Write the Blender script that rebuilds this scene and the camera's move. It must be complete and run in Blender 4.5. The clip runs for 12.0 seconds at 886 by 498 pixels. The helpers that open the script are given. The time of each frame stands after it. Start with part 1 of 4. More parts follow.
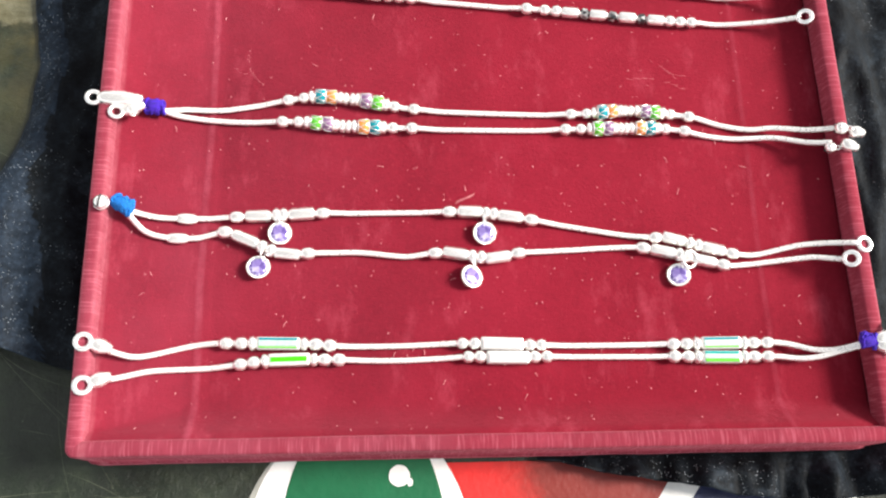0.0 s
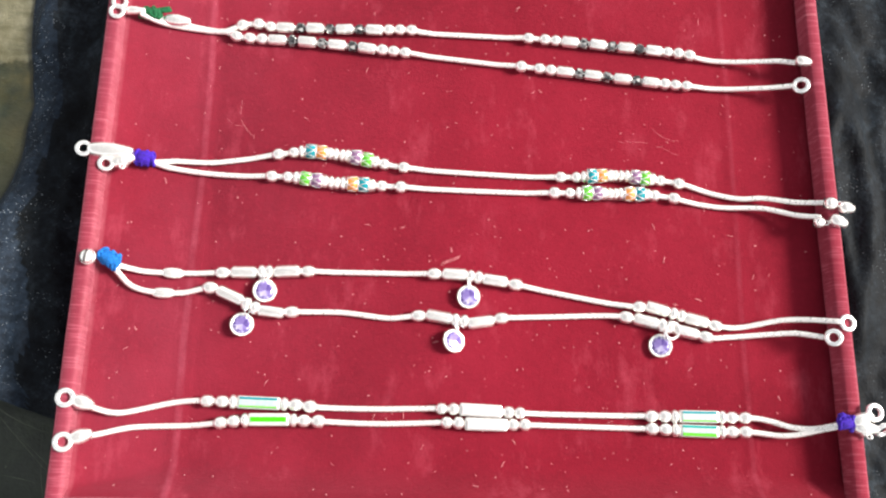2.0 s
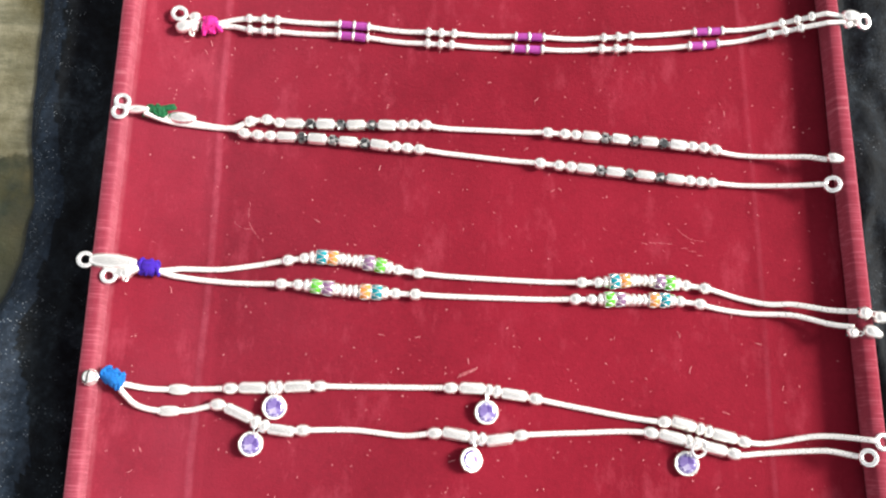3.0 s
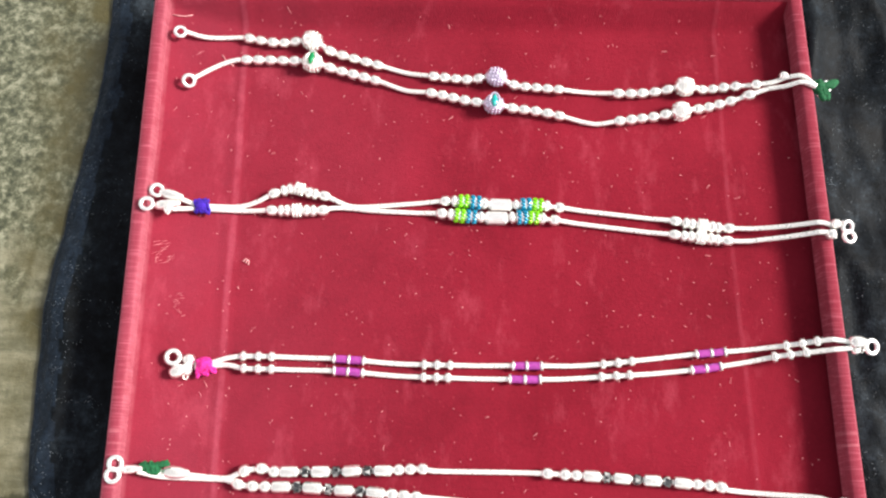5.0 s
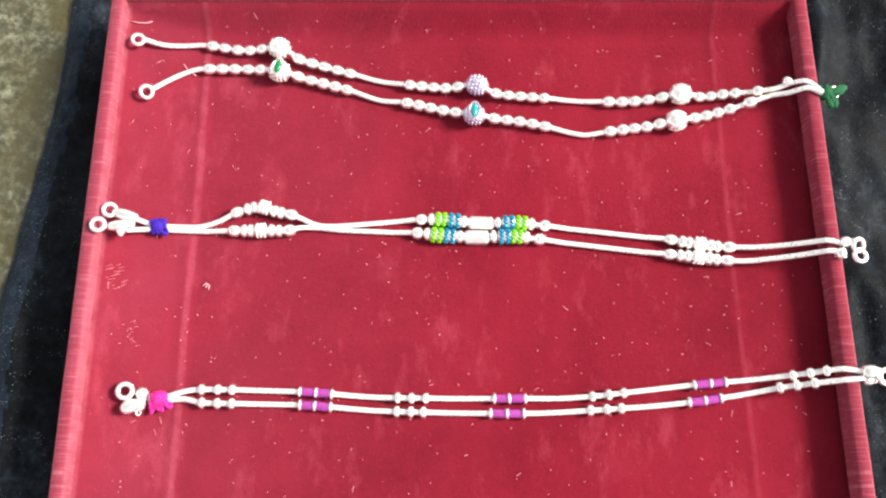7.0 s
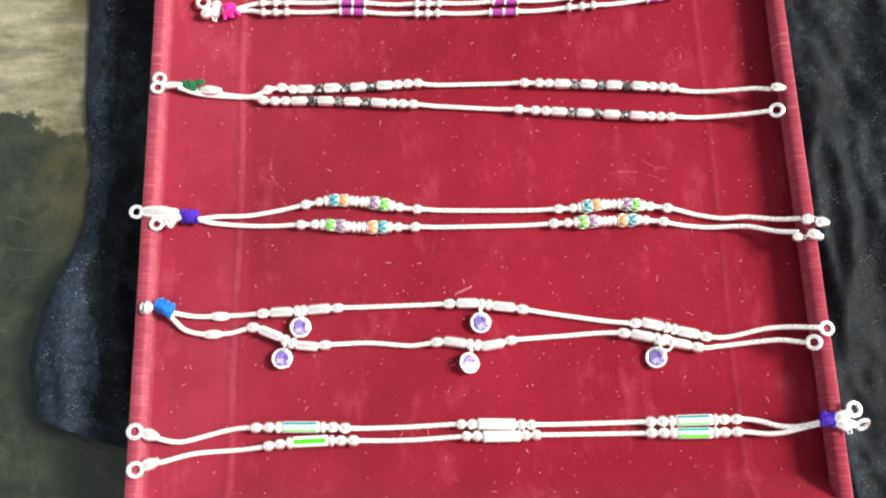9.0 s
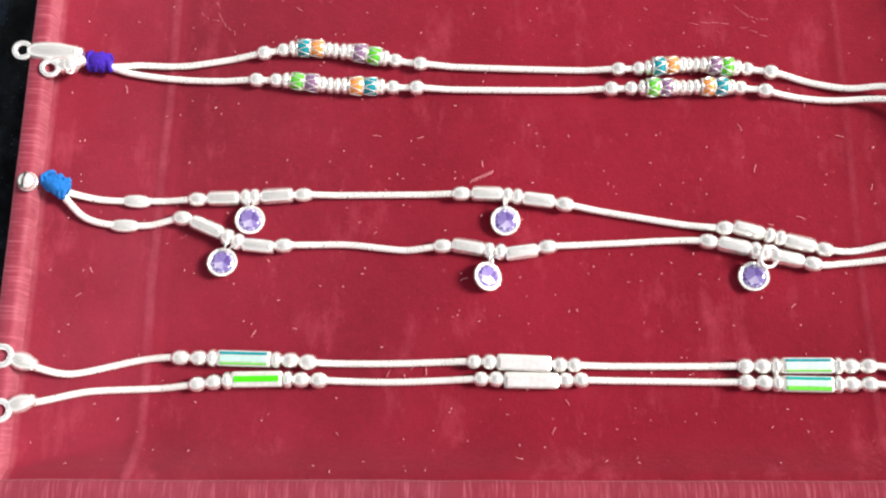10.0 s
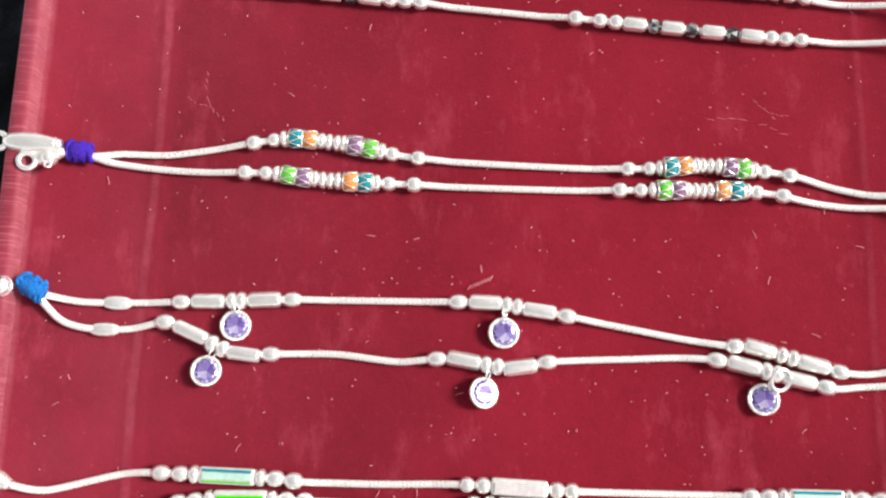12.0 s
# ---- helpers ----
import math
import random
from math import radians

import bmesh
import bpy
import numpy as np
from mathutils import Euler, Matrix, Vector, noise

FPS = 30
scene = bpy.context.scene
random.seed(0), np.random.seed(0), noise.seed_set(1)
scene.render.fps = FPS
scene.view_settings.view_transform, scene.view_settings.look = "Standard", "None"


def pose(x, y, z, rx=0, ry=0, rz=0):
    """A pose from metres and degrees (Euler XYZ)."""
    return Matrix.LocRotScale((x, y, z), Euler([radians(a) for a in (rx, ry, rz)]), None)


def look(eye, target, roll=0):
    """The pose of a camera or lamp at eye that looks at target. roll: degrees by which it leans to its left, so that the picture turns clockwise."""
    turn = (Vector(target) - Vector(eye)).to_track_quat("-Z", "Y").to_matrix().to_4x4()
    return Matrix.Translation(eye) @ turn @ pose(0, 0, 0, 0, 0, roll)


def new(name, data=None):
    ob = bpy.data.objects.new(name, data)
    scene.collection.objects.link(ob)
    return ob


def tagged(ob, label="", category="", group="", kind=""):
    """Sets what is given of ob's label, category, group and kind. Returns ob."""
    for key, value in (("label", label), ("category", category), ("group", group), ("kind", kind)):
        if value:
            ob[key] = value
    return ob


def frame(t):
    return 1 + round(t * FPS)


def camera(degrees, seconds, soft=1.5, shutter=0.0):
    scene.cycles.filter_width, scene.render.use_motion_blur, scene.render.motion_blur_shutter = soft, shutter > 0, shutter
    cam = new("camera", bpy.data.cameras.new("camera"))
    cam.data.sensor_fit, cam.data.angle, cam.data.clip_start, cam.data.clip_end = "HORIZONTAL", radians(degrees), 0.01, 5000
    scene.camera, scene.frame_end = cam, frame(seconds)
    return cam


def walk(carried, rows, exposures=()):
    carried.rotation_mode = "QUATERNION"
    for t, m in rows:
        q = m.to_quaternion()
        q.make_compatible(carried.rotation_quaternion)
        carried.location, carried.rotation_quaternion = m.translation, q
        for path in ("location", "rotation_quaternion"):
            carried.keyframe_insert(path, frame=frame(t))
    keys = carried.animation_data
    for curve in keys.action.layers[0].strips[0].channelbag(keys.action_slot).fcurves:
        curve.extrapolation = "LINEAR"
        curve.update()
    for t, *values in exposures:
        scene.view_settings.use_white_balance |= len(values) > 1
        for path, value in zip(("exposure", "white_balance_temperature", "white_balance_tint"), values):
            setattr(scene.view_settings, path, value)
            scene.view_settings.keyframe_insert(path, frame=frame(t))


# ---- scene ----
cam = camera(53.52, 12.0, 2.2)
# seconds, x, y, z, turn about x, y, z
ROWS = [
    (0, -0.0314, -0.0194, 0.2914, 16.96, -3.05, -1.33),
    (0.5, -0.0224, -0.0155, 0.3023, 16.15, -3.00, -0.29),
    (1, -0.0180, -0.0128, 0.3066, 15.96, -2.82, 0.32),
    (1.5, -0.0201, -0.0008, 0.3017, 15.42, -2.81, 0.77),
    (2, -0.0233, 0.0091, 0.3011, 15.31, -3.07, 0.86),
    (2.5, -0.0253, 0.0305, 0.2990, 15.18, -2.61, 0.87),
    (2.7, -0.0293, 0.0382, 0.2977, 14.80, -2.91, 0.84),
    (4.3, -0.0126, 0.1228, 0.3155, 15.44, -1.03, 1.12),
    (4.5, -0.0155, 0.1326, 0.3156, 15.78, -1.59, 0.89),
    (5, -0.0180, 0.1622, 0.3247, 16.67, -0.65, 0.14),
    (5.5, -0.0122, 0.1693, 0.3271, 17.73, -0.22, -0.20),
    (6, -0.0154, 0.1632, 0.3251, 18.30, -0.15, -0.02),
    (6.5, -0.0095, 0.1740, 0.2941, 19.06, -0.04, 0.10),
    (6.7, -0.0049, 0.1787, 0.2973, 18.37, -0.01, 0.17),
    (8.3, -0.0135, 0.0822, 0.3235, 15.61, 0.80, -1.78),
    (8.5, -0.0100, 0.0625, 0.3374, 15.33, 1.05, -1.65),
    (9, -0.0098, 0.0155, 0.3415, 14.67, 0.99, -1.59),
    (9.5, -0.0144, -0.0039, 0.3228, 12.86, -0.31, -0.89),
    (10, -0.0146, 0.0085, 0.2354, 13.92, 0.43, 0.10),
    (10.5, -0.0163, 0.0370, 0.2404, 12.00, 0.44, 0.78),
    (11, -0.0138, 0.0404, 0.2370, 11.81, 0.82, 1.19),
    (11.5, -0.0113, 0.0375, 0.2275, 11.98, 0.80, 1.34),
    (12, -0.0122, 0.0503, 0.2322, 11.34, 0.61, 1.38),
]
walk(cam, [(t, pose(*row)) for t, *row in ROWS], [(0, 0.89), (1.5, 0.86), (2.7, 0.75), (4.5, 0.7), (5.5, 0.92), (6.7, 0.92), (8.5, 0.82), (9.5, 0.82), (10, 0.56), (12, 0.38)])

# ---- light ----
SUN_UP, SUN_SIDE = radians(38), radians(84)      # height above the horizon; from +y towards +x
world = bpy.data.worlds.new("sky")
scene.world = world
world.use_nodes = True
wn, wl = world.node_tree.nodes, world.node_tree.links
sky = wn.new("ShaderNodeTexSky")
sky.sky_type, sky.sun_disc, sky.sun_elevation, sky.sun_rotation = "NISHITA", False, SUN_UP, SUN_SIDE
pale = wn.new("ShaderNodeHueSaturation")
pale.inputs["Saturation"].default_value = 0.10
wl.new(sky.outputs[0], pale.inputs["Color"])
wl.new(pale.outputs[0], wn["Background"].inputs["Color"])
wn["Background"].inputs["Strength"].default_value = 0.132
sun = new("sun", bpy.data.lights.new("sun", "SUN"))
sun.data.energy, sun.data.angle, sun.data.color = 4.6, radians(16), (1.0, 0.94, 0.86)
toward = Vector((math.cos(SUN_UP) * math.sin(SUN_SIDE), math.cos(SUN_UP) * math.cos(SUN_SIDE), math.sin(SUN_UP)))
sun.matrix_world = look(toward * 3, (0, 0, 0))

# ---- materials ----
MM = 0.001
TRAY_W, TRAY_L, RIM, RIM_TOP, BASE, CREASE = 264.0, 369.2, 5.6, 11.4, -16.0, 96.0      # the tray, in mm


class Nodes:
    """A node material with short ways to add and join nodes."""

    def __init__(self, name):
        self.mat = bpy.data.materials.new(name)
        self.mat.use_nodes = True
        self.tree = self.mat.node_tree
        self.bsdf = self.tree.nodes["Principled BSDF"]
        self.coord = self.add("ShaderNodeTexCoord").outputs["Object"]

    def add(self, kind, **values):
        node = self.tree.nodes.new(kind)
        for key, value in values.items():
            node.inputs[key.replace("_", " ")].default_value = value
        return node

    def join(self, a, b):
        self.tree.links.new(a, b)

    def noise(self, scale, detail=3.0, rough=0.55, stretch=(1, 1, 1)):
        m = self.add("ShaderNodeMapping", Scale=stretch)
        self.join(self.coord, m.inputs["Vector"])
        n = self.add("ShaderNodeTexNoise", Scale=scale, Detail=detail, Roughness=rough)
        self.join(m.outputs[0], n.inputs["Vector"])
        return n.outputs["Fac"]

    def ramp(self, fac, *stops):
        r = self.add("ShaderNodeValToRGB")
        while len(r.color_ramp.elements) < len(stops):
            r.color_ramp.elements.new(0.5)
        for e, (at, c) in zip(r.color_ramp.elements, stops):
            e.position, e.color = at, (*c, 1) if len(c) == 3 else c
        self.join(fac, r.inputs[0])
        return r.outputs["Color"]

    def mix(self, fac, a, b):
        m = self.tree.nodes.new("ShaderNodeMix")
        m.data_type = "RGBA"
        for value, slot in ((fac, m.inputs[0]), (a, m.inputs[6]), (b, m.inputs[7])):
            if isinstance(value, (tuple, float, int)):
                slot.default_value = (*value, 1) if isinstance(value, tuple) else value
            else:
                self.join(value, slot)
        return m.outputs[2]

    def set(self, **values):
        for key, value in values.items():
            slot = self.bsdf.inputs[key.replace("_", " ")]
            if isinstance(value, (int, float)):
                slot.default_value = value
            elif isinstance(value, tuple):
                slot.default_value = (*value, 1)
            else:
                self.join(value, slot)
        return self

    def bump(self, height, distance, strength=1.0):
        b = self.add("ShaderNodeBump", Distance=distance, Strength=strength)
        self.join(height, b.inputs["Height"])
        self.join(b.outputs[0], self.bsdf.inputs["Normal"])
        return self


def black_white(lo, hi):
    return (lo, (0, 0, 0)), (hi, (1, 1, 1))


def velvet(name, rib=None):
    """Crimson velvet; rib: the stretch of the crosswise ribs where the cloth is wrapped round the rim."""
    n = Nodes(name)

    def math_node(operation, a, b):
        m = n.tree.nodes.new("ShaderNodeMath")
        m.operation = operation
        for value, slot in ((a, m.inputs[0]), (b, m.inputs[1])):
            if isinstance(value, (int, float)):
                slot.default_value = value
            else:
                n.join(value, slot)
        return m.outputs[0]

    def span(value, lo, hi, top):
        r = n.add("ShaderNodeMapRange", From_Min=lo, From_Max=hi, To_Min=0.0, To_Max=top)
        r.interpolation_type = "SMOOTHSTEP"
        n.join(value, r.inputs[0])
        return r.outputs[0]

    def line_at(value, place, width, top):
        return span(math_node("ABSOLUTE", math_node("SUBTRACT", value, place), 0.0), width, width * 0.2, top)

    split = n.add("ShaderNodeSeparateXYZ")
    n.join(n.coord, split.inputs[0])
    x, y = split.outputs["X"], split.outputs["Y"]
    side = math_node("ABSOLUTE", x, 0.0)
    # brushed nap: broad soft swathes under a fine pile
    nap = n.ramp(n.noise(8, 3, 0.5, (1.2, 0.8, 1)), (0.30, (0.122, 0.0033, 0.0106)), (0.70, (0.166, 0.0058, 0.0160)))
    pile = n.ramp(n.noise(520, 4, 0.7), (0.34, (0.88, 0.88, 0.88)), (0.66, (1.08, 1.08, 1.08)))
    m = n.tree.nodes.new("ShaderNodeMix")
    m.data_type, m.blend_type = "RGBA", "MULTIPLY"
    m.inputs[0].default_value = 1.0
    n.join(nap, m.inputs[6]), n.join(pile, m.inputs[7])
    colour = m.outputs[2]
    # uneven brushing, and rubbed streaks along the tray
    brushed = n.ramp(n.noise(32, 5, 0.66, (1, 0.8, 1)), (0.30, (0.0, 0.0, 0.0)), (0.72, (0.40, 0.40, 0.40)))
    colour = n.mix(brushed, colour, (0.29, 0.014, 0.034))
    streaks = n.ramp(n.noise(75, 5, 0.72, (1, 0.42, 1)), *black_white(0.55, 2.7))
    colour = n.mix(streaks, colour, (0.36, 0.05, 0.08))
    # the light on the left strip and the far end, painted in as pale haze
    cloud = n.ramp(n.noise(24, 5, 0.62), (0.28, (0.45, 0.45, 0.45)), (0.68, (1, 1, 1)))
    left_haze = math_node("MULTIPLY", math_node("ADD", span(x, 0.03, -0.10, 0.16), span(x, -0.0945, -0.0975, 0.07)), cloud)
    colour = n.mix(left_haze, colour, (0.275, 0.058, 0.096))
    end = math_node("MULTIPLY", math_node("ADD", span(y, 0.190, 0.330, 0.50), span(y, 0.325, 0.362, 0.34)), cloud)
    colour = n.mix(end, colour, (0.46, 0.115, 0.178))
    # a few smudges and pale specks
    smudge = math_node("MULTIPLY", n.ramp(n.noise(36, 4, 0.6), *black_white(0.64, 0.90)), 0.16)
    colour = n.mix(smudge, colour, (0.42, 0.07, 0.12))
    dust = math_node("MULTIPLY", n.ramp(n.noise(520, 4, 0.8), *black_white(0.67, 0.76)), 0.75)
    colour = n.mix(dust, colour, (0.50, 0.15, 0.18))
    patchy = n.ramp(n.noise(150, 5, 0.75), (0.30, (0.15, 0.15, 0.15)), (0.68, (1, 1, 1)))
    height = n.noise(1100, 4, 0.75)
    if rib:
        ribs = n.noise(1500, 2, 0.5, rib)
        colour = n.mix(n.ramp(ribs, *black_white(0.50, 5.5)), colour, (0.44, 0.12, 0.16))
        near = line_at(y, 0.0046, 0.0013, 0.36)
        far = line_at(y, TRAY_L * MM - 0.0046, 0.0013, 0.36)
        worn = math_node("MAXIMUM", math_node("MAXIMUM", near, far), line_at(x, -0.1266, 0.0020, 0.30))
        outer = math_node("MAXIMUM", line_at(y, 0.0004, 0.0008, 0.5), line_at(side, 0.1316, 0.0008, 0.28))
        colour = n.mix(math_node("MULTIPLY", math_node("MAXIMUM", worn, outer), patchy), colour, (0.52, 0.20, 0.23))
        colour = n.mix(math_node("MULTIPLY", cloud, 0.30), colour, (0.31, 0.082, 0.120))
        height = math_node("ADD", height, math_node("MULTIPLY", ribs, 0.035))
    else:
        wave = math_node("ADD", math_node("MULTIPLY", n.noise(14, 2), 0.004), 0.094)
        colour = n.mix(math_node("MULTIPLY", line_at(x, -0.1266, 0.0020, 0.34), patchy), colour, (0.46, 0.15, 0.19))
        crease = math_node("MULTIPLY", line_at(math_node("SUBTRACT", side, wave), 0.0, 0.0018, 0.30), span(x, 0.05, -0.05, 1.0))
        right = math_node("MULTIPLY", line_at(math_node("SUBTRACT", side, wave), 0.002, 0.0014, 0.14), span(x, -0.05, 0.05, 1.0))
        colour = n.mix(math_node("MULTIPLY", math_node("ADD", crease, right), patchy), colour, (0.46, 0.10, 0.15))
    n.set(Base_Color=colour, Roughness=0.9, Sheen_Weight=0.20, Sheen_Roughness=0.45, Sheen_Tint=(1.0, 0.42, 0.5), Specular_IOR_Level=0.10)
    return n.bump(height, 0.0006, 0.45).mat


def silver(name, tone=(0.98, 0.955, 0.92), rough=0.34, bump=0.00012, scale=1800, metal=0.76):
    n = Nodes(name)
    n.set(Base_Color=n.ramp(n.noise(420, 3), (0.3, tuple(c * 0.93 for c in tone)), (0.6, tone)), Metallic=metal, Roughness=n.ramp(n.noise(600, 3), (0.3, (rough * 0.75,) * 3), (0.7, (rough * 1.3,) * 3)))
    return n.bump(n.noise(scale, 2), bump, 0.5).mat


def enamel(name, colour, rough=0.16, metal=0.0):
    n = Nodes(name)
    n.set(Base_Color=n.ramp(n.noise(700, 3), (0.3, tuple(c * 0.78 for c in colour)), (0.65, colour)), Roughness=rough, Metallic=metal, Coat_Weight=0.5, Coat_Roughness=0.08)
    return n.mat


def cut_stone(name, *stops):
    n = Nodes(name)
    # random tone for each facet; the palest ones are painted glints
    facet = n.ramp(n.add("ShaderNodeNewGeometry").outputs["Random Per Island"], *stops)
    n.set(Base_Color=facet, Roughness=0.06, Metallic=0.35, Coat_Weight=1.0, Coat_Roughness=0.03)
    return n.mat


def thread(name, colour):
    n = Nodes(name)
    n.set(Base_Color=n.ramp(n.noise(900, 3, 0.7), (0.3, tuple(c * 0.5 for c in colour)), (0.7, tuple(min(1, c * 1.25) for c in colour))), Roughness=0.85)
    return n.bump(n.noise(2200, 2, 0.6, (1, 1, 1)), 0.0005, 0.8).mat


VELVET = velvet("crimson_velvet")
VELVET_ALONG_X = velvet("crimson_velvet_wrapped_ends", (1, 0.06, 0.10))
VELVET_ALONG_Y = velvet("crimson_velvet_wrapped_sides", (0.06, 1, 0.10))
SILVER = silver("silver", rough=0.21, bump=0.00007)
SILVER_BAR = enamel("silver_bar", (0.88, 0.85, 0.82), 0.26, 0.45)
SILVER_MATTE = silver("silver_satin", (0.97, 0.945, 0.91), 0.30, 0.00004, 1500, 0.56)
SILVER_BRIGHT = silver("silver_polished", (0.98, 0.97, 0.96), 0.13)
SATIN = enamel("pearly_silver", (0.74, 0.68, 0.69), 0.3, 0.25)
OXIDISED = silver("silver_lilac_oxidised", (0.66, 0.58, 0.74), 0.3, 0.0004, 900)
JET = cut_stone("black_crystal", (0.0, (0.010, 0.011, 0.012)), (0.5, (0.05, 0.052, 0.055)), (0.8, (0.20, 0.20, 0.20)), (1.0, (0.62, 0.62, 0.60)))
TEAL = enamel("teal_enamel", (0.0, 0.25, 0.30))
ORANGE = enamel("orange_enamel", (0.78, 0.27, 0.05))
PLUM = enamel("plum_enamel", (0.23, 0.11, 0.23))
LEAF = enamel("green_enamel", (0.11, 0.52, 0.03))
VIVID = enamel("vivid_green_enamel", (0.06, 0.66, 0.0), 0.12)
LIME = enamel("lime_foil", (0.22, 0.66, 0.006), 0.10, 0.3)
AZURE = enamel("blue_foil", (0.0, 0.25, 0.42), 0.10, 0.3)
MINT = enamel("mint_foil", (0.58, 0.86, 0.76), 0.25, 0.3)
EMERALD = enamel("emerald_enamel", (0.0, 0.20, 0.055))
AQUA = enamel("aqua_enamel", (0.0, 0.33, 0.31))
MAGENTA = enamel("magenta_enamel", (0.50, 0.07, 0.42), 0.22, 0.3)
DARK_SLOT = enamel("bell_slot", (0.012, 0.012, 0.013), 0.5)
AMETHYST = cut_stone("violet_crystal", (0.0, (0.08, 0.045, 0.25)), (0.5, (0.24, 0.18, 0.46)), (0.8, (0.66, 0.62, 0.86)), (1.0, (0.92, 0.90, 0.97)))
AMETHYST_TABLE = cut_stone("violet_crystal_table", (0.0, (0.075, 0.042, 0.22)), (0.5, (0.16, 0.10, 0.36)), (0.85, (0.27, 0.20, 0.50)), (1.0, (0.80, 0.76, 0.92)))
VIOLET_THREAD = thread("violet_thread", (0.040, 0.004, 0.36))
BLUE_THREAD = thread("blue_thread", (0.0, 0.145, 0.50))
GREEN_THREAD = thread("green_thread", (0.0, 0.10, 0.03))
PINK_THREAD = thread("pink_thread", (0.72, 0.015, 0.26))
LINT = enamel("pale_lint", (0.82, 0.38, 0.40), 0.9)


def ground_material():
    n = Nodes("weathered_ground")
    dark = n.ramp(n.noise(55, 6, 0.7), (0.32, (0.0025, 0.0060, 0.0022)), (0.52, (0.0085, 0.0150, 0.0068)), (0.78, (0.030, 0.041, 0.021)))
    grains = n.ramp(n.noise(210, 6, 0.8), (0.38, (0.022, 0.026, 0.013)), (0.5, (0.078, 0.082, 0.048)), (0.62, (0.235, 0.235, 0.165)))
    chalk = n.ramp(n.noise(40, 5, 0.65, (1, 4, 1)), (0.35, (0.10, 0.098, 0.06)), (0.65, (0.25, 0.235, 0.16)))
    split = n.add("ShaderNodeSeparateXYZ")
    n.join(n.coord, split.inputs[0])
    wob = n.add("ShaderNodeMath")
    wob.operation = "MULTIPLY_ADD"
    n.join(n.noise(28, 5, 0.65), wob.inputs[0])
    wob.inputs[1].default_value = 0.11
    n.join(split.outputs["Y"], wob.inputs[2])
    edge_a = n.add("ShaderNodeMapRange", From_Min=0.230, From_Max=0.235)
    edge_b = n.add("ShaderNodeMapRange", From_Min=0.300, From_Max=0.312)
    n.join(wob.outputs[0], edge_a.inputs[0]), n.join(wob.outputs[0], edge_b.inputs[0])
    colour = n.mix(edge_b.outputs[0], n.mix(edge_a.outputs[0], dark, chalk), grains)
    away = n.add("ShaderNodeVectorMath")
    away.operation = "LENGTH"
    n.join(n.coord, away.inputs[0])
    far = n.add("ShaderNodeMapRange", From_Min=0.55, From_Max=0.75)
    n.join(away.outputs["Value"], far.inputs[0])
    patches = n.mix(n.ramp(n.noise(2.2, 6, 0.6), *black_white(0.46, 0.54)), n.mix(n.ramp(n.noise(3.1, 5, 0.6), *black_white(0.5, 0.6)), dark, chalk), grains)
    ragged = n.add("ShaderNodeMath")
    ragged.operation = "MULTIPLY_ADD"
    n.join(n.noise(45, 4, 0.6), ragged.inputs[0])
    ragged.inputs[1].default_value = 0.03
    n.join(split.outputs["X"], ragged.inputs[2])
    band = n.add("ShaderNodeMapRange", From_Min=-0.178, From_Max=-0.160)
    n.join(ragged.outputs[0], band.inputs[0])
    rows = n.add("ShaderNodeMapRange", From_Min=0.10, From_Max=0.16)
    n.join(split.outputs["Y"], rows.inputs[0])
    moss = n.tree.nodes.new("ShaderNodeMath")
    moss.operation = "MULTIPLY"
    n.join(band.outputs[0], moss.inputs[0]), n.join(rows.outputs[0], moss.inputs[1])
    grime = n.tree.nodes.new("ShaderNodeMath")
    grime.operation = "MULTIPLY"
    n.join(moss.outputs[0], grime.inputs[0]), n.join(n.ramp(n.noise(60, 4, 0.6), *black_white(0.3, 0.6)), grime.inputs[1])
    colour = n.mix(grime.outputs[0], colour, (0.055, 0.047, 0.014))
    colour = n.mix(far.outputs[0], colour, patches)
    scuff = n.ramp(n.noise(300, 6, 0.8), *black_white(0.66, 0.74))
    colour = n.mix(scuff, colour, (0.17, 0.18, 0.13))
    n.set(Base_Color=colour, Roughness=n.ramp(n.noise(90, 4), (0.3, (0.3,) * 3), (0.7, (0.7,) * 3)))
    return n.bump(n.noise(260, 5, 0.7), 0.0015, 0.6).mat


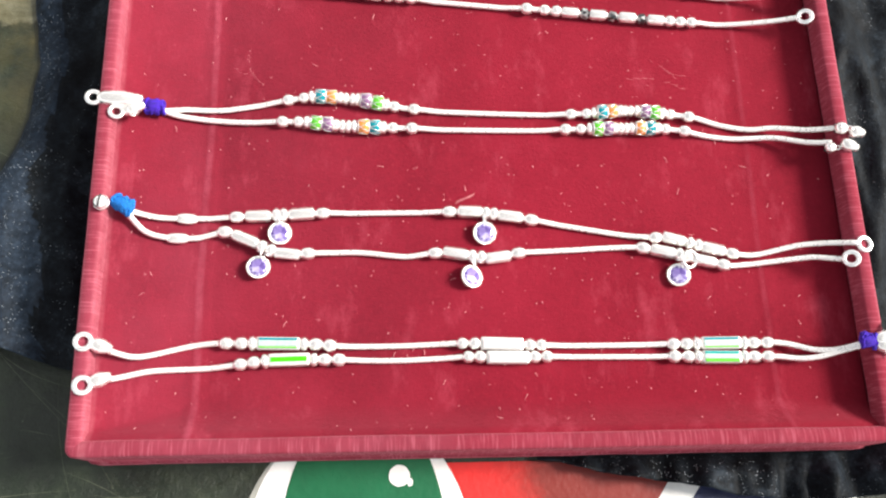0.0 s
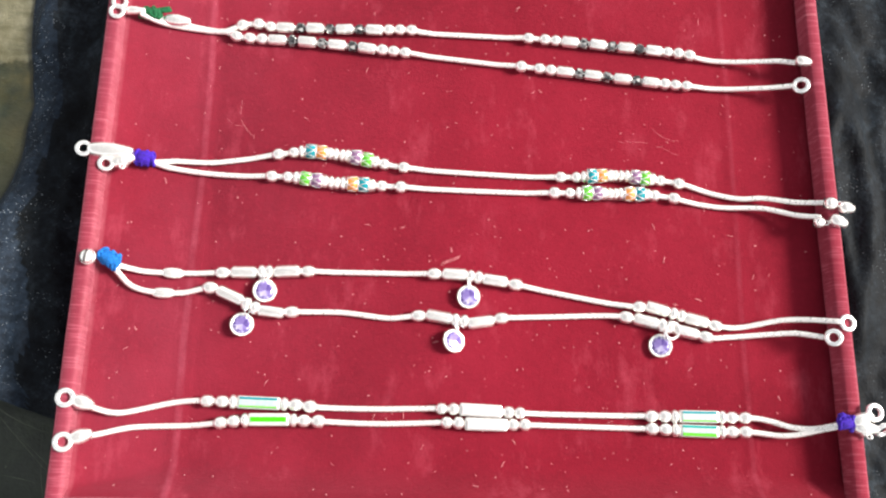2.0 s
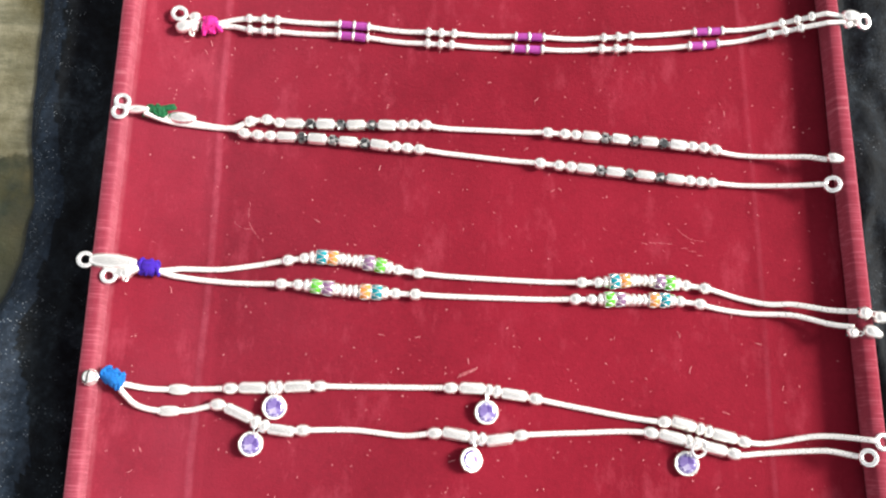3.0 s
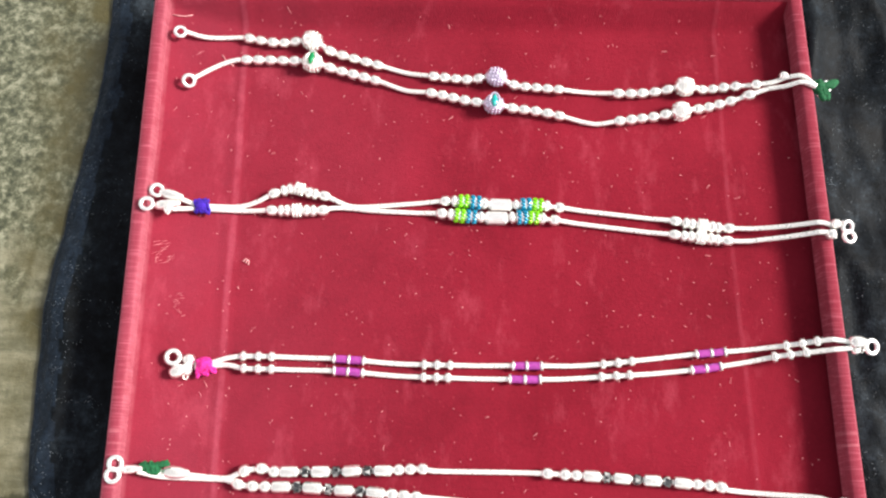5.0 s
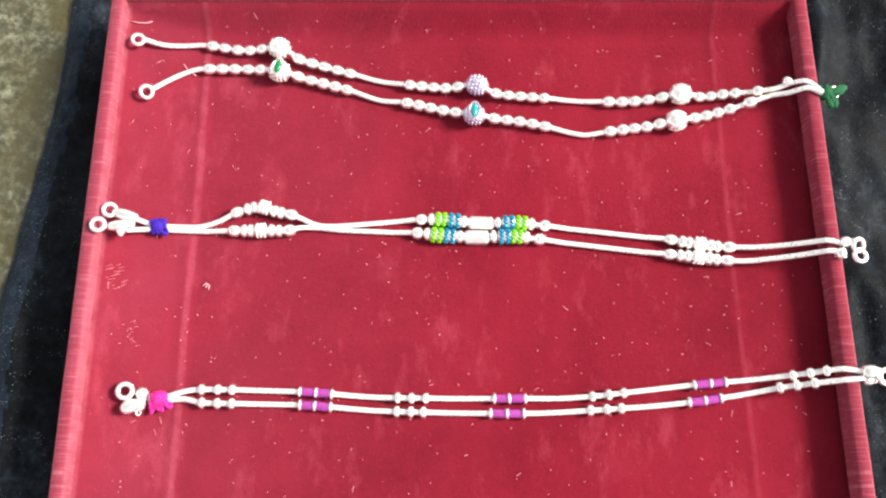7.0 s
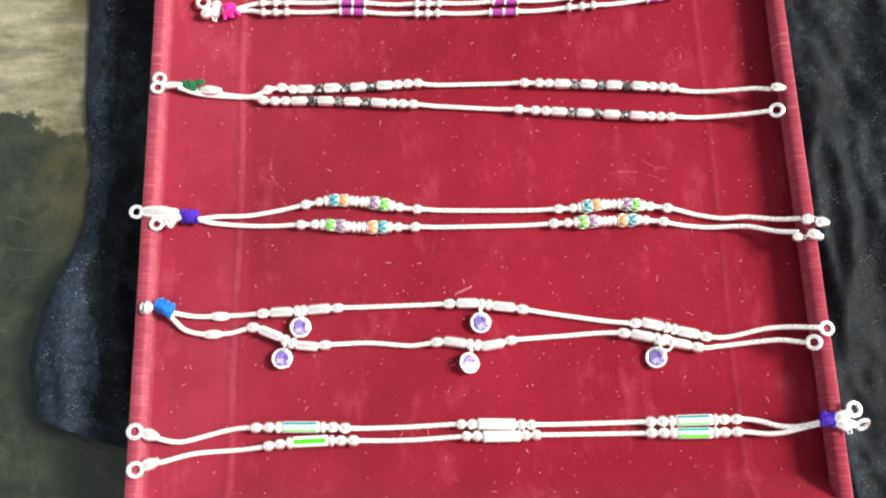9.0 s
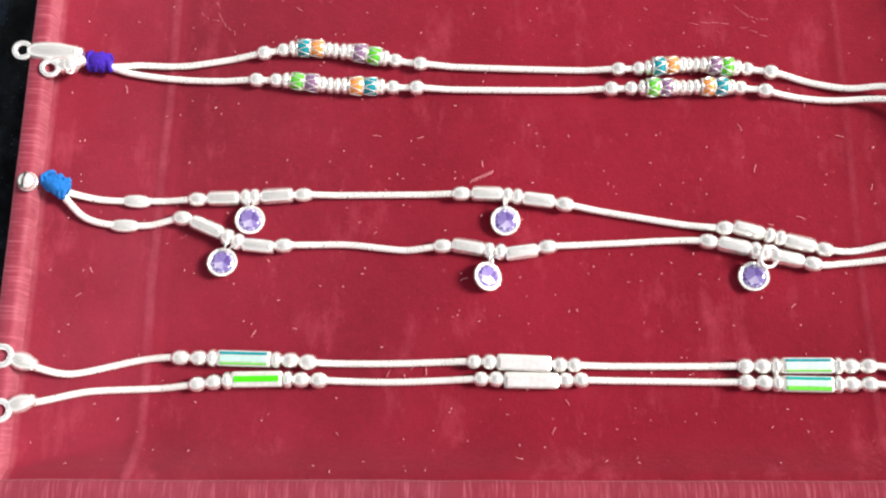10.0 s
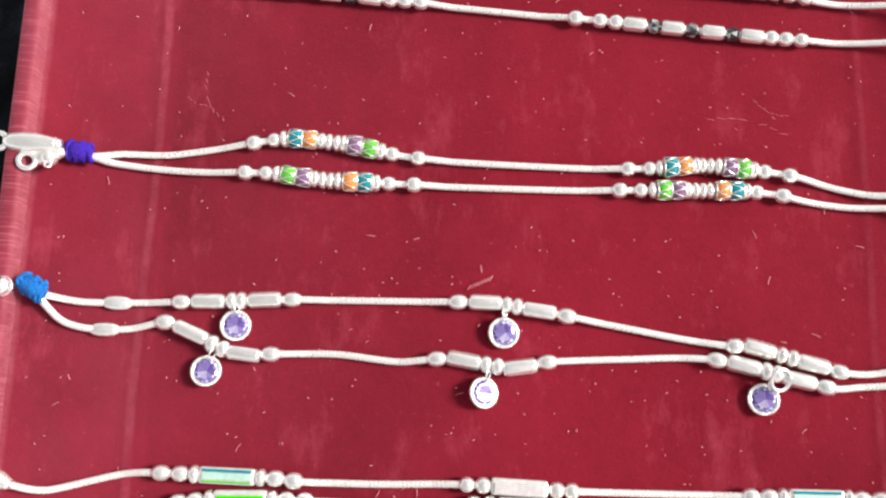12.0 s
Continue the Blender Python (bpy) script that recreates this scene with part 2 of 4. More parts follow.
def cloth_material(name, low, middle, high):
    n = Nodes(name)
    base = n.ramp(n.noise(42, 6, 0.8), (0.36, low), (0.55, middle), (0.78, high))
    nub = n.ramp(n.noise(330, 4, 0.75), (0.35, (0.55, 0.55, 0.55)), (0.68, (1.55, 1.6, 1.65)))
    mul = n.tree.nodes.new("ShaderNodeMix")
    mul.data_type, mul.blend_type = "RGBA", "MULTIPLY"
    mul.inputs[0].default_value = 1.0
    n.join(base, mul.inputs[6]), n.join(nub, mul.inputs[7])
    base = mul.outputs[2]
    fleck = n.add("ShaderNodeTexVoronoi", Scale=950.0)
    n.join(n.coord, fleck.inputs["Vector"])
    spark = n.ramp(fleck.outputs["Distance"], (0.10, (1, 1, 1)), (0.18, (0, 0, 0)))
    # the flecks lie thickest along the near hem
    split = n.add("ShaderNodeSeparateXYZ")
    n.join(n.coord, split.inputs[0])
    run = n.add("ShaderNodeMapRange", From_Min=0.088, From_Max=0.072, To_Min=0.0, To_Max=0.12)
    n.join(split.outputs["X"], run.inputs[0])
    front = n.add("ShaderNodeMapRange", From_Min=0.005, From_Max=-0.006)
    n.join(split.outputs["Y"], front.inputs[0])
    hem = n.tree.nodes.new("ShaderNodeMath")
    hem.operation = "MULTIPLY"
    n.join(run.outputs[0], hem.inputs[0]), n.join(front.outputs[0], hem.inputs[1])
    # and along the left border
    border = n.add("ShaderNodeMapRange", From_Min=-0.153, From_Max=-0.163, To_Min=0.0, To_Max=0.09)
    n.join(split.outputs["X"], border.inputs[0])
    both = n.tree.nodes.new("ShaderNodeMath")
    n.join(hem.outputs[0], both.inputs[0]), n.join(border.outputs[0], both.inputs[1])
    more = n.tree.nodes.new("ShaderNodeMath")
    n.join(n.noise(70, 6, 0.8), more.inputs[0]), n.join(both.outputs[0], more.inputs[1])
    where = n.ramp(more.outputs[0], *black_white(0.51, 0.66))
    m = n.tree.nodes.new("ShaderNodeMath")
    m.operation = "MULTIPLY"
    n.join(spark, m.inputs[0]), n.join(where, m.inputs[1])
    n.set(Base_Color=n.mix(m.outputs[0], base, (0.36, 0.40, 0.44)), Roughness=0.6, Sheen_Weight=0.05, Sheen_Roughness=0.35, Sheen_Tint=(0.55, 0.7, 0.85), Specular_IOR_Level=0.08)
    return n.bump(n.noise(900, 3, 0.6), 0.0005, 0.6).mat


def paint(name, colour, wear=(0.02, 0.028, 0.018), faded=None):
    """Floor paint with chips and thin cracks; faded: what it wears to, towards +x."""
    n = Nodes(name)
    tone = n.ramp(n.noise(120, 4), (0.3, tuple(c * 0.8 for c in colour)), (0.7, colour))
    if faded:
        split = n.add("ShaderNodeSeparateXYZ")
        n.join(n.coord, split.inputs[0])
        ragged = n.add("ShaderNodeMath")
        ragged.operation = "MULTIPLY_ADD"
        n.join(n.noise(70, 5, 0.7), ragged.inputs[0])
        ragged.inputs[1].default_value = 0.03
        n.join(split.outputs["X"], ragged.inputs[2])
        worn = n.add("ShaderNodeMapRange", From_Min=0.016, From_Max=0.036)
        n.join(ragged.outputs[0], worn.inputs[0])
        tone = n.mix(worn.outputs[0], tone, faded)
    chips = n.ramp(n.noise(180, 6, 0.8), *black_white(0.68, 0.73))
    cracks = n.ramp(n.noise(95, 4, 0.7, (1, 0.16, 1)), *black_white(0.70, 0.74))
    n.set(Base_Color=n.mix(cracks, n.mix(chips, tone, wear), wear), Roughness=0.4)
    return n.bump(n.noise(400, 4), 0.0004, 0.5).mat


GROUND = ground_material()
CLOTH = cloth_material("black_glitter_cloth", (0.0014, 0.0018, 0.0024), (0.0062, 0.0084, 0.0110), (0.030, 0.040, 0.050))
# the same cloth in a lighter slate tone, for where light falls on it
CLOTH_LIT = cloth_material("black_glitter_cloth_lit", (0.0070, 0.0105, 0.0160), (0.0125, 0.0188, 0.0285), (0.026, 0.037, 0.052))
WHITE_PAINT = paint("white_paint", (0.80, 0.80, 0.78), (0.5, 0.5, 0.48))
GREEN_PAINT = paint("green_paint", (0.004, 0.105, 0.04))
SCRATCH = paint("scratched_stone", (0.085, 0.095, 0.065), (0.03, 0.04, 0.025))
GREY_PAINT = paint("grey_paint", (0.30, 0.31, 0.28), (0.10, 0.11, 0.09))
RED_PAINT = paint("red_paint", (0.60, 0.02, 0.018), (0.30, 0.02, 0.018), (0.17, 0.016, 0.011))
NAVY_PAINT = paint("navy_paint", (0.008, 0.014, 0.062))

# ---- building blocks ----


def thing(name, x, y, z, label, category, group=""):
    ob = new(name)
    ob.location = (x * MM, y * MM, z * MM)
    ob.empty_display_size = 0.005
    return tagged(ob, label, category, group)


def root_of(ob):
    while ob.parent:
        ob = ob.parent
    return ob


def mesh_of(name, bm, materials, smooth=True):
    me = bpy.data.meshes.new(name)
    bmesh.ops.recalc_face_normals(bm, faces=bm.faces)
    bm.to_mesh(me)
    bm.free()
    for m in materials if isinstance(materials, (list, tuple)) else [materials]:
        me.materials.append(m)
    if smooth:
        me.shade_smooth()
    return me


def part(name, bm, material, parent, label="", smooth=True):
    """Links a bmesh in world metres as one mesh under a thing or a part."""
    top = root_of(parent)
    bmesh.ops.translate(bm, verts=bm.verts, vec=-top.location)
    ob = new(name, mesh_of(name, bm, material, smooth))
    ob.parent = parent
    return tagged(ob, label)


def placed(name, me, m, parent, label=""):
    """Links shared mesh data at a world pose under a thing or a part."""
    ob = new(name, me)
    ob.parent = parent
    ob.matrix_basis = Matrix.Translation(-root_of(parent).location) @ m
    return tagged(ob, label)


def tube(bm, pts, radius, sides=8):
    """A tube along points, with closed ends; radius may be one number or one for each point."""
    pts = [Vector(p) for p in pts]
    rings, up = [], Vector((0, 0, 1))
    for i, p in enumerate(pts):
        d = (pts[min(i + 1, len(pts) - 1)] - pts[max(i - 1, 0)]).normalized()
        a = d.cross(up)
        a = a.normalized() if a.length > 1e-4 else Vector((1, 0, 0))
        b = a.cross(d)
        r = radius[i] if isinstance(radius, list) else radius
        rings.append([bm.verts.new(p + r * (math.cos(k * math.tau / sides) * a + math.sin(k * math.tau / sides) * b)) for k in range(sides)])
    for p, q in zip(rings, rings[1:]):
        for k in range(sides):
            bm.faces.new((p[k], p[(k + 1) % sides], q[(k + 1) % sides], q[k]))
    bm.faces.new(rings[0][::-1]), bm.faces.new(rings[-1])


def lathe(bm, profile, sides=14, m=Matrix(), material=0):
    """A body turned about the local x axis from (x, radius) pairs in mm."""
    rings = []
    for x, r in profile:
        rings.append([bm.verts.new(m @ Vector((x * MM, r * MM * math.cos(k * math.tau / sides), r * MM * math.sin(k * math.tau / sides)))) for k in range(sides)])
    faces = [bm.faces.new((p[k], p[(k + 1) % sides], q[(k + 1) % sides], q[k])) for p, q in zip(rings, rings[1:]) for k in range(sides)]
    faces += [bm.faces.new(rings[0][::-1]), bm.faces.new(rings[-1])]
    for f in faces:
        f.material_index = material


def torus(bm, big, small, m=Matrix(), sides=20, around=8):
    """A ring about the local z axis; sizes in mm."""
    rings = []
    for i in range(sides):
        a = i * math.tau / sides
        rings.append([bm.verts.new(m @ Vector(((big + small * math.cos(t)) * math.cos(a) * MM, (big + small * math.cos(t)) * math.sin(a) * MM, small * math.sin(t) * MM))) for t in [k * math.tau / around for k in range(around)]])
    for i in range(sides):
        p, q = rings[i], rings[(i + 1) % sides]
        for k in range(around):
            bm.faces.new((p[k], p[(k + 1) % around], q[(k + 1) % around], q[k]))


def block(bm, sx, sy, sz, m=Matrix(), bevel=0.0, material=0):
    """A box with bevelled edges; sizes in mm."""
    made = bmesh.ops.create_cube(bm, size=1.0, matrix=m @ Matrix.Diagonal((sx * MM, sy * MM, sz * MM, 1)))
    verts = made["verts"]
    edges = list({e for v in verts for e in v.link_edges})
    for f in {f for v in verts for f in v.link_faces}:
        f.material_index = material
    if bevel:
        bmesh.ops.bevel(bm, geom=edges, offset=bevel * MM, segments=2, affect="EDGES", profile=0.5, material=material)


def ball_profile(length, radius, steps=8, flat=0.18, full=0.8):
    return [(-length / 2 * math.cos(math.pi * i / steps), max(radius * flat, radius * math.sin(math.pi * i / steps) ** full)) for i in range(steps + 1)]


# ---- the tray ----


def bed(x, y):
    """Height in mm of the velvet bed inside the rim: flat, with side strips that slope up to the rim."""
    end = min(y, TRAY_L - y)
    lip = min(9.3, 9.4 * max(0.0, (17 - end) / 11.5) ** 1.4) if y < TRAY_L / 2 else min(9.5, 9.5 * max(0.0, (15 - end) / 9.5) ** 1.25)
    if x > 0:
        return max(1.8 * max(0.0, (x - CREASE - 2) / 27.0), lip)
    # the left strip runs up into the rim
    rise = 2.05 + 4.6 * (max(0.0, -x - 107) / 19.5) ** 1.5 if x < -107 else 0.0
    return max(5.4 * max(0.0, (-x - CREASE) / 29.0), rise, lip)


def ground(x, y):
    """Height in mm at which a chain hangs over (x, y): on the bed, sagging up to the rim, or in free air beyond it."""
    a = abs(x)
    if a >= 126.5:
        return RIM_TOP - 0.2 if a < 132 else max(8.0, RIM_TOP - (a - 132) * 0.25)
    low = max(bed(0, y), (5.4 if x < 0 else 7.6) * max(0.0, (a - CREASE) / 29.0))
    start = max(bed(0, y), (5.4 if x < 0 else 7.6) * 11 / 29.0)
    return max(low, start + (RIM_TOP - 0.2 - start) * ((a - 107) / 19.5) ** 1.5) if a > 107 else low


tray = thing("jewellery_tray", 0, TRAY_L / 2, BASE, "shallow tray covered in crimson velvet, worn and linty, on black cloth", "tray")


def floor_pad():
    bm = bmesh.new()
    nx, ny = 130, 180
    w, l = TRAY_W - 2 * RIM + 3.0, TRAY_L - 2 * RIM + 3.0
    grid = []
    for j in range(ny + 1):
        row = []
        for i in range(nx + 1):
            x, y = -w / 2 + w * i / nx, RIM - 1.5 + l * j / ny
            ridge = sum(h * math.exp(-((x - c - 1.2 * math.sin(y / 55)) / 1.5) ** 2) for c, h in ((-CREASE, 0.7), (CREASE + 2, 0.45)))
            z = bed(x, y) + ridge + 0.45 * noise.noise(Vector((x / 38, y / 38, 0.3))) + 0.12 * noise.noise(Vector((x / 7, y / 7, 2.3)))
            row.append(bm.verts.new((x * MM, y * MM, (z - 0.25) * MM)))
        grid.append(row)
    for j in range(ny):
        for i in range(nx):
            bm.faces.new((grid[j][i], grid[j][i + 1], grid[j + 1][i + 1], grid[j + 1][i]))
    # underside board
    block(bm, w - 3, l - 3, 11.0, pose(0, TRAY_L / 2 * MM, (BASE + 6.0) * MM))
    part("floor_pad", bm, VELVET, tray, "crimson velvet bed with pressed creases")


def rim_side(corner, along, inward, length):
    """One side of the rim: a rounded profile swept along the side, mitred at both ends."""
    bm = bmesh.new()
    profile = [(0.3, BASE), (0.0, BASE + 1.0), (0.0, 10.4), (0.2, 11.0), (0.7, RIM_TOP), (2.6, RIM_TOP + 0.1), (4.3, RIM_TOP - 0.2), (4.9, 10.7), (5.2, 9.4), (5.6, 5.0)]
    if along[0] > 0:
        # the near side stands on a narrow plinth
        profile = [(-0.7, BASE), (-0.7, BASE + 5.0), (-0.5, BASE + 5.6), (0.0, BASE + 5.8)] + profile[2:]
    steps = int(length / 2)
    rows = []
    for i in range(steps + 1):
        row = []
        for d, z in profile:
            s = d + (length - 2 * d) * i / steps
            p = Vector(corner) + Vector(along) * s + Vector(inward) * d
            # rounded outer corners
            cx, cy = math.copysign(TRAY_W / 2 - 3.2, p.x), 3.2 if p.y < TRAY_L / 2 else TRAY_L - 3.2
            v = Vector(((p.x - cx) * math.copysign(1, p.x), (p.y - cy) * (-1 if p.y < TRAY_L / 2 else 1)))
            if v.x > 0 and v.y > 0:
                v *= max(v) / v.length
                p.x, p.y = cx + v.x * math.copysign(1, p.x), cy + v.y * (-1 if p.y < TRAY_L / 2 else 1)
            j = 0.22 * noise.noise(Vector((p.x / 17, p.y / 17, z / 9)))
            row.append(bm.verts.new(((p.x + inward[0] * j) * MM, (p.y + inward[1] * j) * MM, (z + (j if z > 9 else 0)) * MM)))
        rows.append(row)
    for a, b in zip(rows, rows[1:]):
        for k in range(len(profile) - 1):
            bm.faces.new((a[k], a[k + 1], b[k + 1], b[k]))
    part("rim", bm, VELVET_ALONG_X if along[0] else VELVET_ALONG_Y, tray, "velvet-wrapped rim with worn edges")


floor_pad()
rim_side((-TRAY_W / 2, 0, 0), (1, 0, 0), (0, 1, 0), TRAY_W)
rim_side((TRAY_W / 2, 0, 0), (0, 1, 0), (-1, 0, 0), TRAY_L)
rim_side((TRAY_W / 2, TRAY_L, 0), (-1, 0, 0), (0, -1, 0), TRAY_W)
rim_side((-TRAY_W / 2, TRAY_L, 0), (0, -1, 0), (1, 0, 0), TRAY_L)

# ---- ground, cloth and painting ----


def ground_sheet():
    bm = bmesh.new()
    ticks = [-400, -60, -6, -1.2, -0.6, -0.3, 0, 0.3, 0.6, 1.2, 6, 60, 400]
    grid = [[bm.verts.new((x, y, -0.0184)) for x in ticks] for y in ticks]
    for j in range(len(ticks) - 1):
        for i in range(len(ticks) - 1):
            bm.faces.new((grid[j][i], grid[j][i + 1], grid[j + 1][i + 1], grid[j + 1][i]))
    tagged(new("ground", mesh_of("ground", bm, GROUND)), "weathered dark green stone floor with chalky and speckled patches", "ground", kind="structure")


BORDER = ((18, -149), (28, -161), (34, -172), (46, -182), (70, -184), (91, -180.5), (107, -173), (126, -166), (150, -165.5), (180, -170), (240, -172), (283, -167), (331, -161), (394, -159), (600, -152))


def cloth_left(y):
    """The cloth's left edge in mm: a slanting border with a lobe that flops outwards."""
    for (y0, x0), (y1, x1) in zip(BORDER, BORDER[1:]):
        if y <= y1:
            break
    t = min(1.0, max(0.0, (y - y0) / (y1 - y0)))
    return x0 + (x1 - x0) * t + 1.2 * noise.noise(Vector((y / 12, 3.1, 0)))


def cloth_near(x):
    """The cloth's near border in mm: it comes out from under the tray."""
    if x < -100:
        return 20 + 2.0 * math.cos((x + 150) / 9) + max(0, -138 - x) * 0.7
    if x < 0:
        return 24
    return -2 - 14 * min(1.0, max(0, x - 8) / 62) - 1.2 * math.sin(x / 13)


def cloth_height(x, y):
    out = max(-131 - x, x - 131, -y, y - TRAY_L)
    free = min(1.0, max(0.0, (out + 1.0) / 9))
    drift = 9 * noise.noise(Vector((x / 60, y / 60, 7.0)))
    fold = 3.2 * (1 - abs(noise.noise(Vector(((x + drift) / 24, y / 130, 5.0))))) ** 4
    fold += 0.9 * (1 - abs(noise.noise(Vector(((x - drift) / 13 + y / 90, y / 60, 9.0))))) ** 5
    fold += 1.6 * noise.noise(Vector((x / 26, y / 22, 1.0))) + 0.5 * noise.noise(Vector((x / 5, y / 7, 4.0)))
    if y < 6:
        fold += 2.6 * min(1.0, (6 - y) / 8) * (1 - abs(noise.noise(Vector((x / 11, y / 60, 2.0))))) ** 3
    if x > 0:
        fold = 1.9 * fold + 1.5 * math.exp(-((x - 152) / 14) ** 2)
    # the left border is rolled, and its lobe puffs up
    roll = max(0.0, 1 - abs(x - cloth_left(y) - 9) / 13)
    puff = max(0.0, 1 - ((x + 162) / 26) ** 2 - ((y - 70) / 46) ** 2)
    return -17.4 + 0.4 + free * max(0.0, fold) + 2.6 * roll + 9.0 * puff


def cloth_sheet():
    bm = bmesh.new()
    nu, nv = 260, 200
    grid = []
    for j in range(nv + 1):
        row = []
        for i in range(nu + 1):
            u, v = i / nu, j / nv
            u = u if u < 0.001 else u ** 1.15
            guess = -176 + (330 + 176) * u
            y = cloth_near(guess) + (560 - cloth_near(guess)) * v ** 1.2
            left = cloth_left(y)
            x = left + (330 - left) * u
            edge = min(1.0, (x - left) / 5.0)
            row.append(bm.verts.new((x * MM, y * MM, (-17.9 + (cloth_height(x, y) + 17.9) * (0.25 + 0.75 * edge)) * MM)))
        grid.append(row)
    for j in range(nv):
        for i in range(nu):
            f = bm.faces.new((grid[j][i], grid[j][i + 1], grid[j + 1][i + 1], grid[j + 1][i]))
            # slate faces paint in the light along the left edge and on the lobe
            c = f.calc_center_median() / MM
            wide = 10 + 22 * math.exp(-((c.y - 62) / 34) ** 2) + 2.5 * noise.noise(Vector((c.y / 9, 1.7, 0)))
            f.material_index = 1 if c.x - cloth_left(c.y) < wide else 0
    ob = new("cloth", mesh_of("cloth", bm, [CLOTH, CLOTH_LIT]))
    thick = ob.modifiers.new("thickness", "SOLIDIFY")
    thick.thickness, thick.offset = 0.0004, -1
    tagged(ob, "wrinkled black satin cloth with silvery flecks, light painted on left edge", "cloth")


def flat_shape(outline, z, thick=0.25):
    bm = bmesh.new()
    top = [bm.verts.new((x * MM, y * MM, (z + thick) * MM)) for x, y in outline]
    low = [bm.verts.new((x * MM, y * MM, z * MM)) for x, y in outline]
    bm.faces.new(top)
    for k in range(len(top)):
        bm.faces.new((top[k], low[k], low[(k + 1) % len(top)], top[(k + 1) % len(top)]))
    return bm


def oval(cx, cy, a, b, wob=0.0, steps=56):
    return [(cx + a * math.cos(t) * (1 + wob * math.sin(5 * t + cx)), cy + b * math.sin(t) * (1 + wob * math.cos(7 * t))) for t in [k * math.tau / steps for k in range(steps)]]


def painting():
    art = thing("floor_painting", 0, -40, -18.4, "bright painted motif in green, white, red and navy on the floor", "painting")
    part("red_field", flat_shape([(-30, -2), (18, -2), (66, -6), (55, -22), (44, -60), (-30, -60)], -18.4), RED_PAINT, art, "red paint that wears to dark red", False)
    part("grey_edge", flat_shape(oval(-45.2, -31, 38.2, 45, 0.008), -18.4, 0.35), GREY_PAINT, art, "grey brushed border", False)
    part("white_stripe", flat_shape([(66, -6), (77, -8), (62, -28), (52, -60), (44, -60), (55, -22)], -18.4, 0.3), WHITE_PAINT, art, "", False)
    part("navy_field", flat_shape([(77, -8), (124, -14), (108, -30), (100, -60), (52, -60), (62, -28)], -18.4, 0.26), NAVY_PAINT, art, "dark navy paint", False)
    part("white_stripe", flat_shape([(122, -13), (130, -16), (116, -32), (108, -60), (100, -60), (109, -28)], -18.4, 0.3), WHITE_PAINT, art, "", False)
    part("white_outline", flat_shape(oval(-43, -30, 37.5, 46, 0.006), -18.4, 0.45), WHITE_PAINT, art, "", False)
    part("green_field", flat_shape(oval(-41.5, -31, 28.5, 50, 0.008), -18.4, 0.6), GREEN_PAINT, art, "", False)
    for x, y, r in ((-29.5, -6, 3.6), (-25.5, -19, 3.3)):
        part("white_dot", flat_shape(oval(x, y, r, r, 0.02, 28), -18.4, 0.75), WHITE_PAINT, art, "", False)
        part("paint_drip", flat_shape(oval(x + 3.6, y - 2.2, 1.0, 1.4, 0.05, 14), -18.4, 0.72), WHITE_PAINT, art, "", False)


def scratches():
    """Hairline scratches in the stone."""
    rnd = random.Random(77)
    bm = bmesh.new()
    for _ in range(150):
        x, y = rnd.uniform(-0.36, -0.10), rnd.uniform(-0.10, 0.24)
        angle, length, bend, wide = rnd.gauss(-0.25, 0.5), rnd.uniform(0.006, 0.06), rnd.uniform(-0.004, 0.004), rnd.uniform(0.00005, 0.00014)
        rows = []
        for k in range(7):
            t = k / 6 - 0.5
            c = Vector((x + length * t * math.cos(angle) - bend * 4 * t * t * math.sin(angle), y + length * t * math.sin(angle) + bend * 4 * t * t * math.cos(angle), -0.01836))
            w = wide * (1 - 1.6 * abs(t)) * rnd.uniform(0.6, 1.2)
            side = Vector((-math.sin(angle), math.cos(angle), 0)) * w
            rows.append((bm.verts.new(c - side), bm.verts.new(c + side)))
        for p, q in zip(rows, rows[1:]):
            bm.faces.new((p[0], q[0], q[1], p[1]))
    tagged(new("scratches", mesh_of("scratches", bm, SCRATCH)), "fine pale scratches in the dark stone floor", "scratch marks", kind="stuff")


ground_sheet()
scratches()
cloth_sheet()
painting()

# ---- beads: shared meshes along the local x axis ----


def bead_mesh(name, build, materials, smooth=True):
    bm = bmesh.new()
    build(bm)
    return mesh_of(name, bm, materials, smooth)


def make_round(bm):
    lathe(bm, ball_profile(4.3, 2.1, 10, 0.4))


def make_spacer(bm):
    lathe(bm, [(-1.1, 1.0), (-1.02, 1.7), (-0.62, 2.2), (0.0, 2.38), (0.62, 2.2), (1.02, 1.7), (1.1, 1.0)], 16)


def make_collar(bm):
    lathe(bm, [(-0.55, 1.2), (-0.5, 1.75), (0, 1.95), (0.5, 1.75), (0.55, 1.2)], 12)


def make_barrel(bm, half):
    """A six-sided barrel with softened edges and rounded shoulders."""
    sides, rows = 24, []
    for x, r in ((-half, 0.9), (-half + 0.05, 1.45), (-half + 0.35, 1.85), (-half + 0.9, 2.12), (half - 0.9, 2.12), (half - 0.35, 1.85), (half - 0.05, 1.45), (half, 0.9)):
        row = []
        for k in range(sides):
            a = k * math.tau / sides
            flat = math.cos(math.pi / 6) / math.cos(a % (math.pi / 3) - math.pi / 6)
            q = r * min(1.0, flat * 1.045) if r > 1.9 else r
            row.append(bm.verts.new((x * MM, q * MM * math.cos(a), q * MM * math.sin(a))))
        rows.append(row)
    for p, q in zip(rows, rows[1:]):
        for k in range(sides):
            bm.faces.new((p[k], p[(k + 1) % sides], q[(k + 1) % sides], q[k]))
    bm.faces.new(rows[0][::-1]), bm.faces.new(rows[-1])


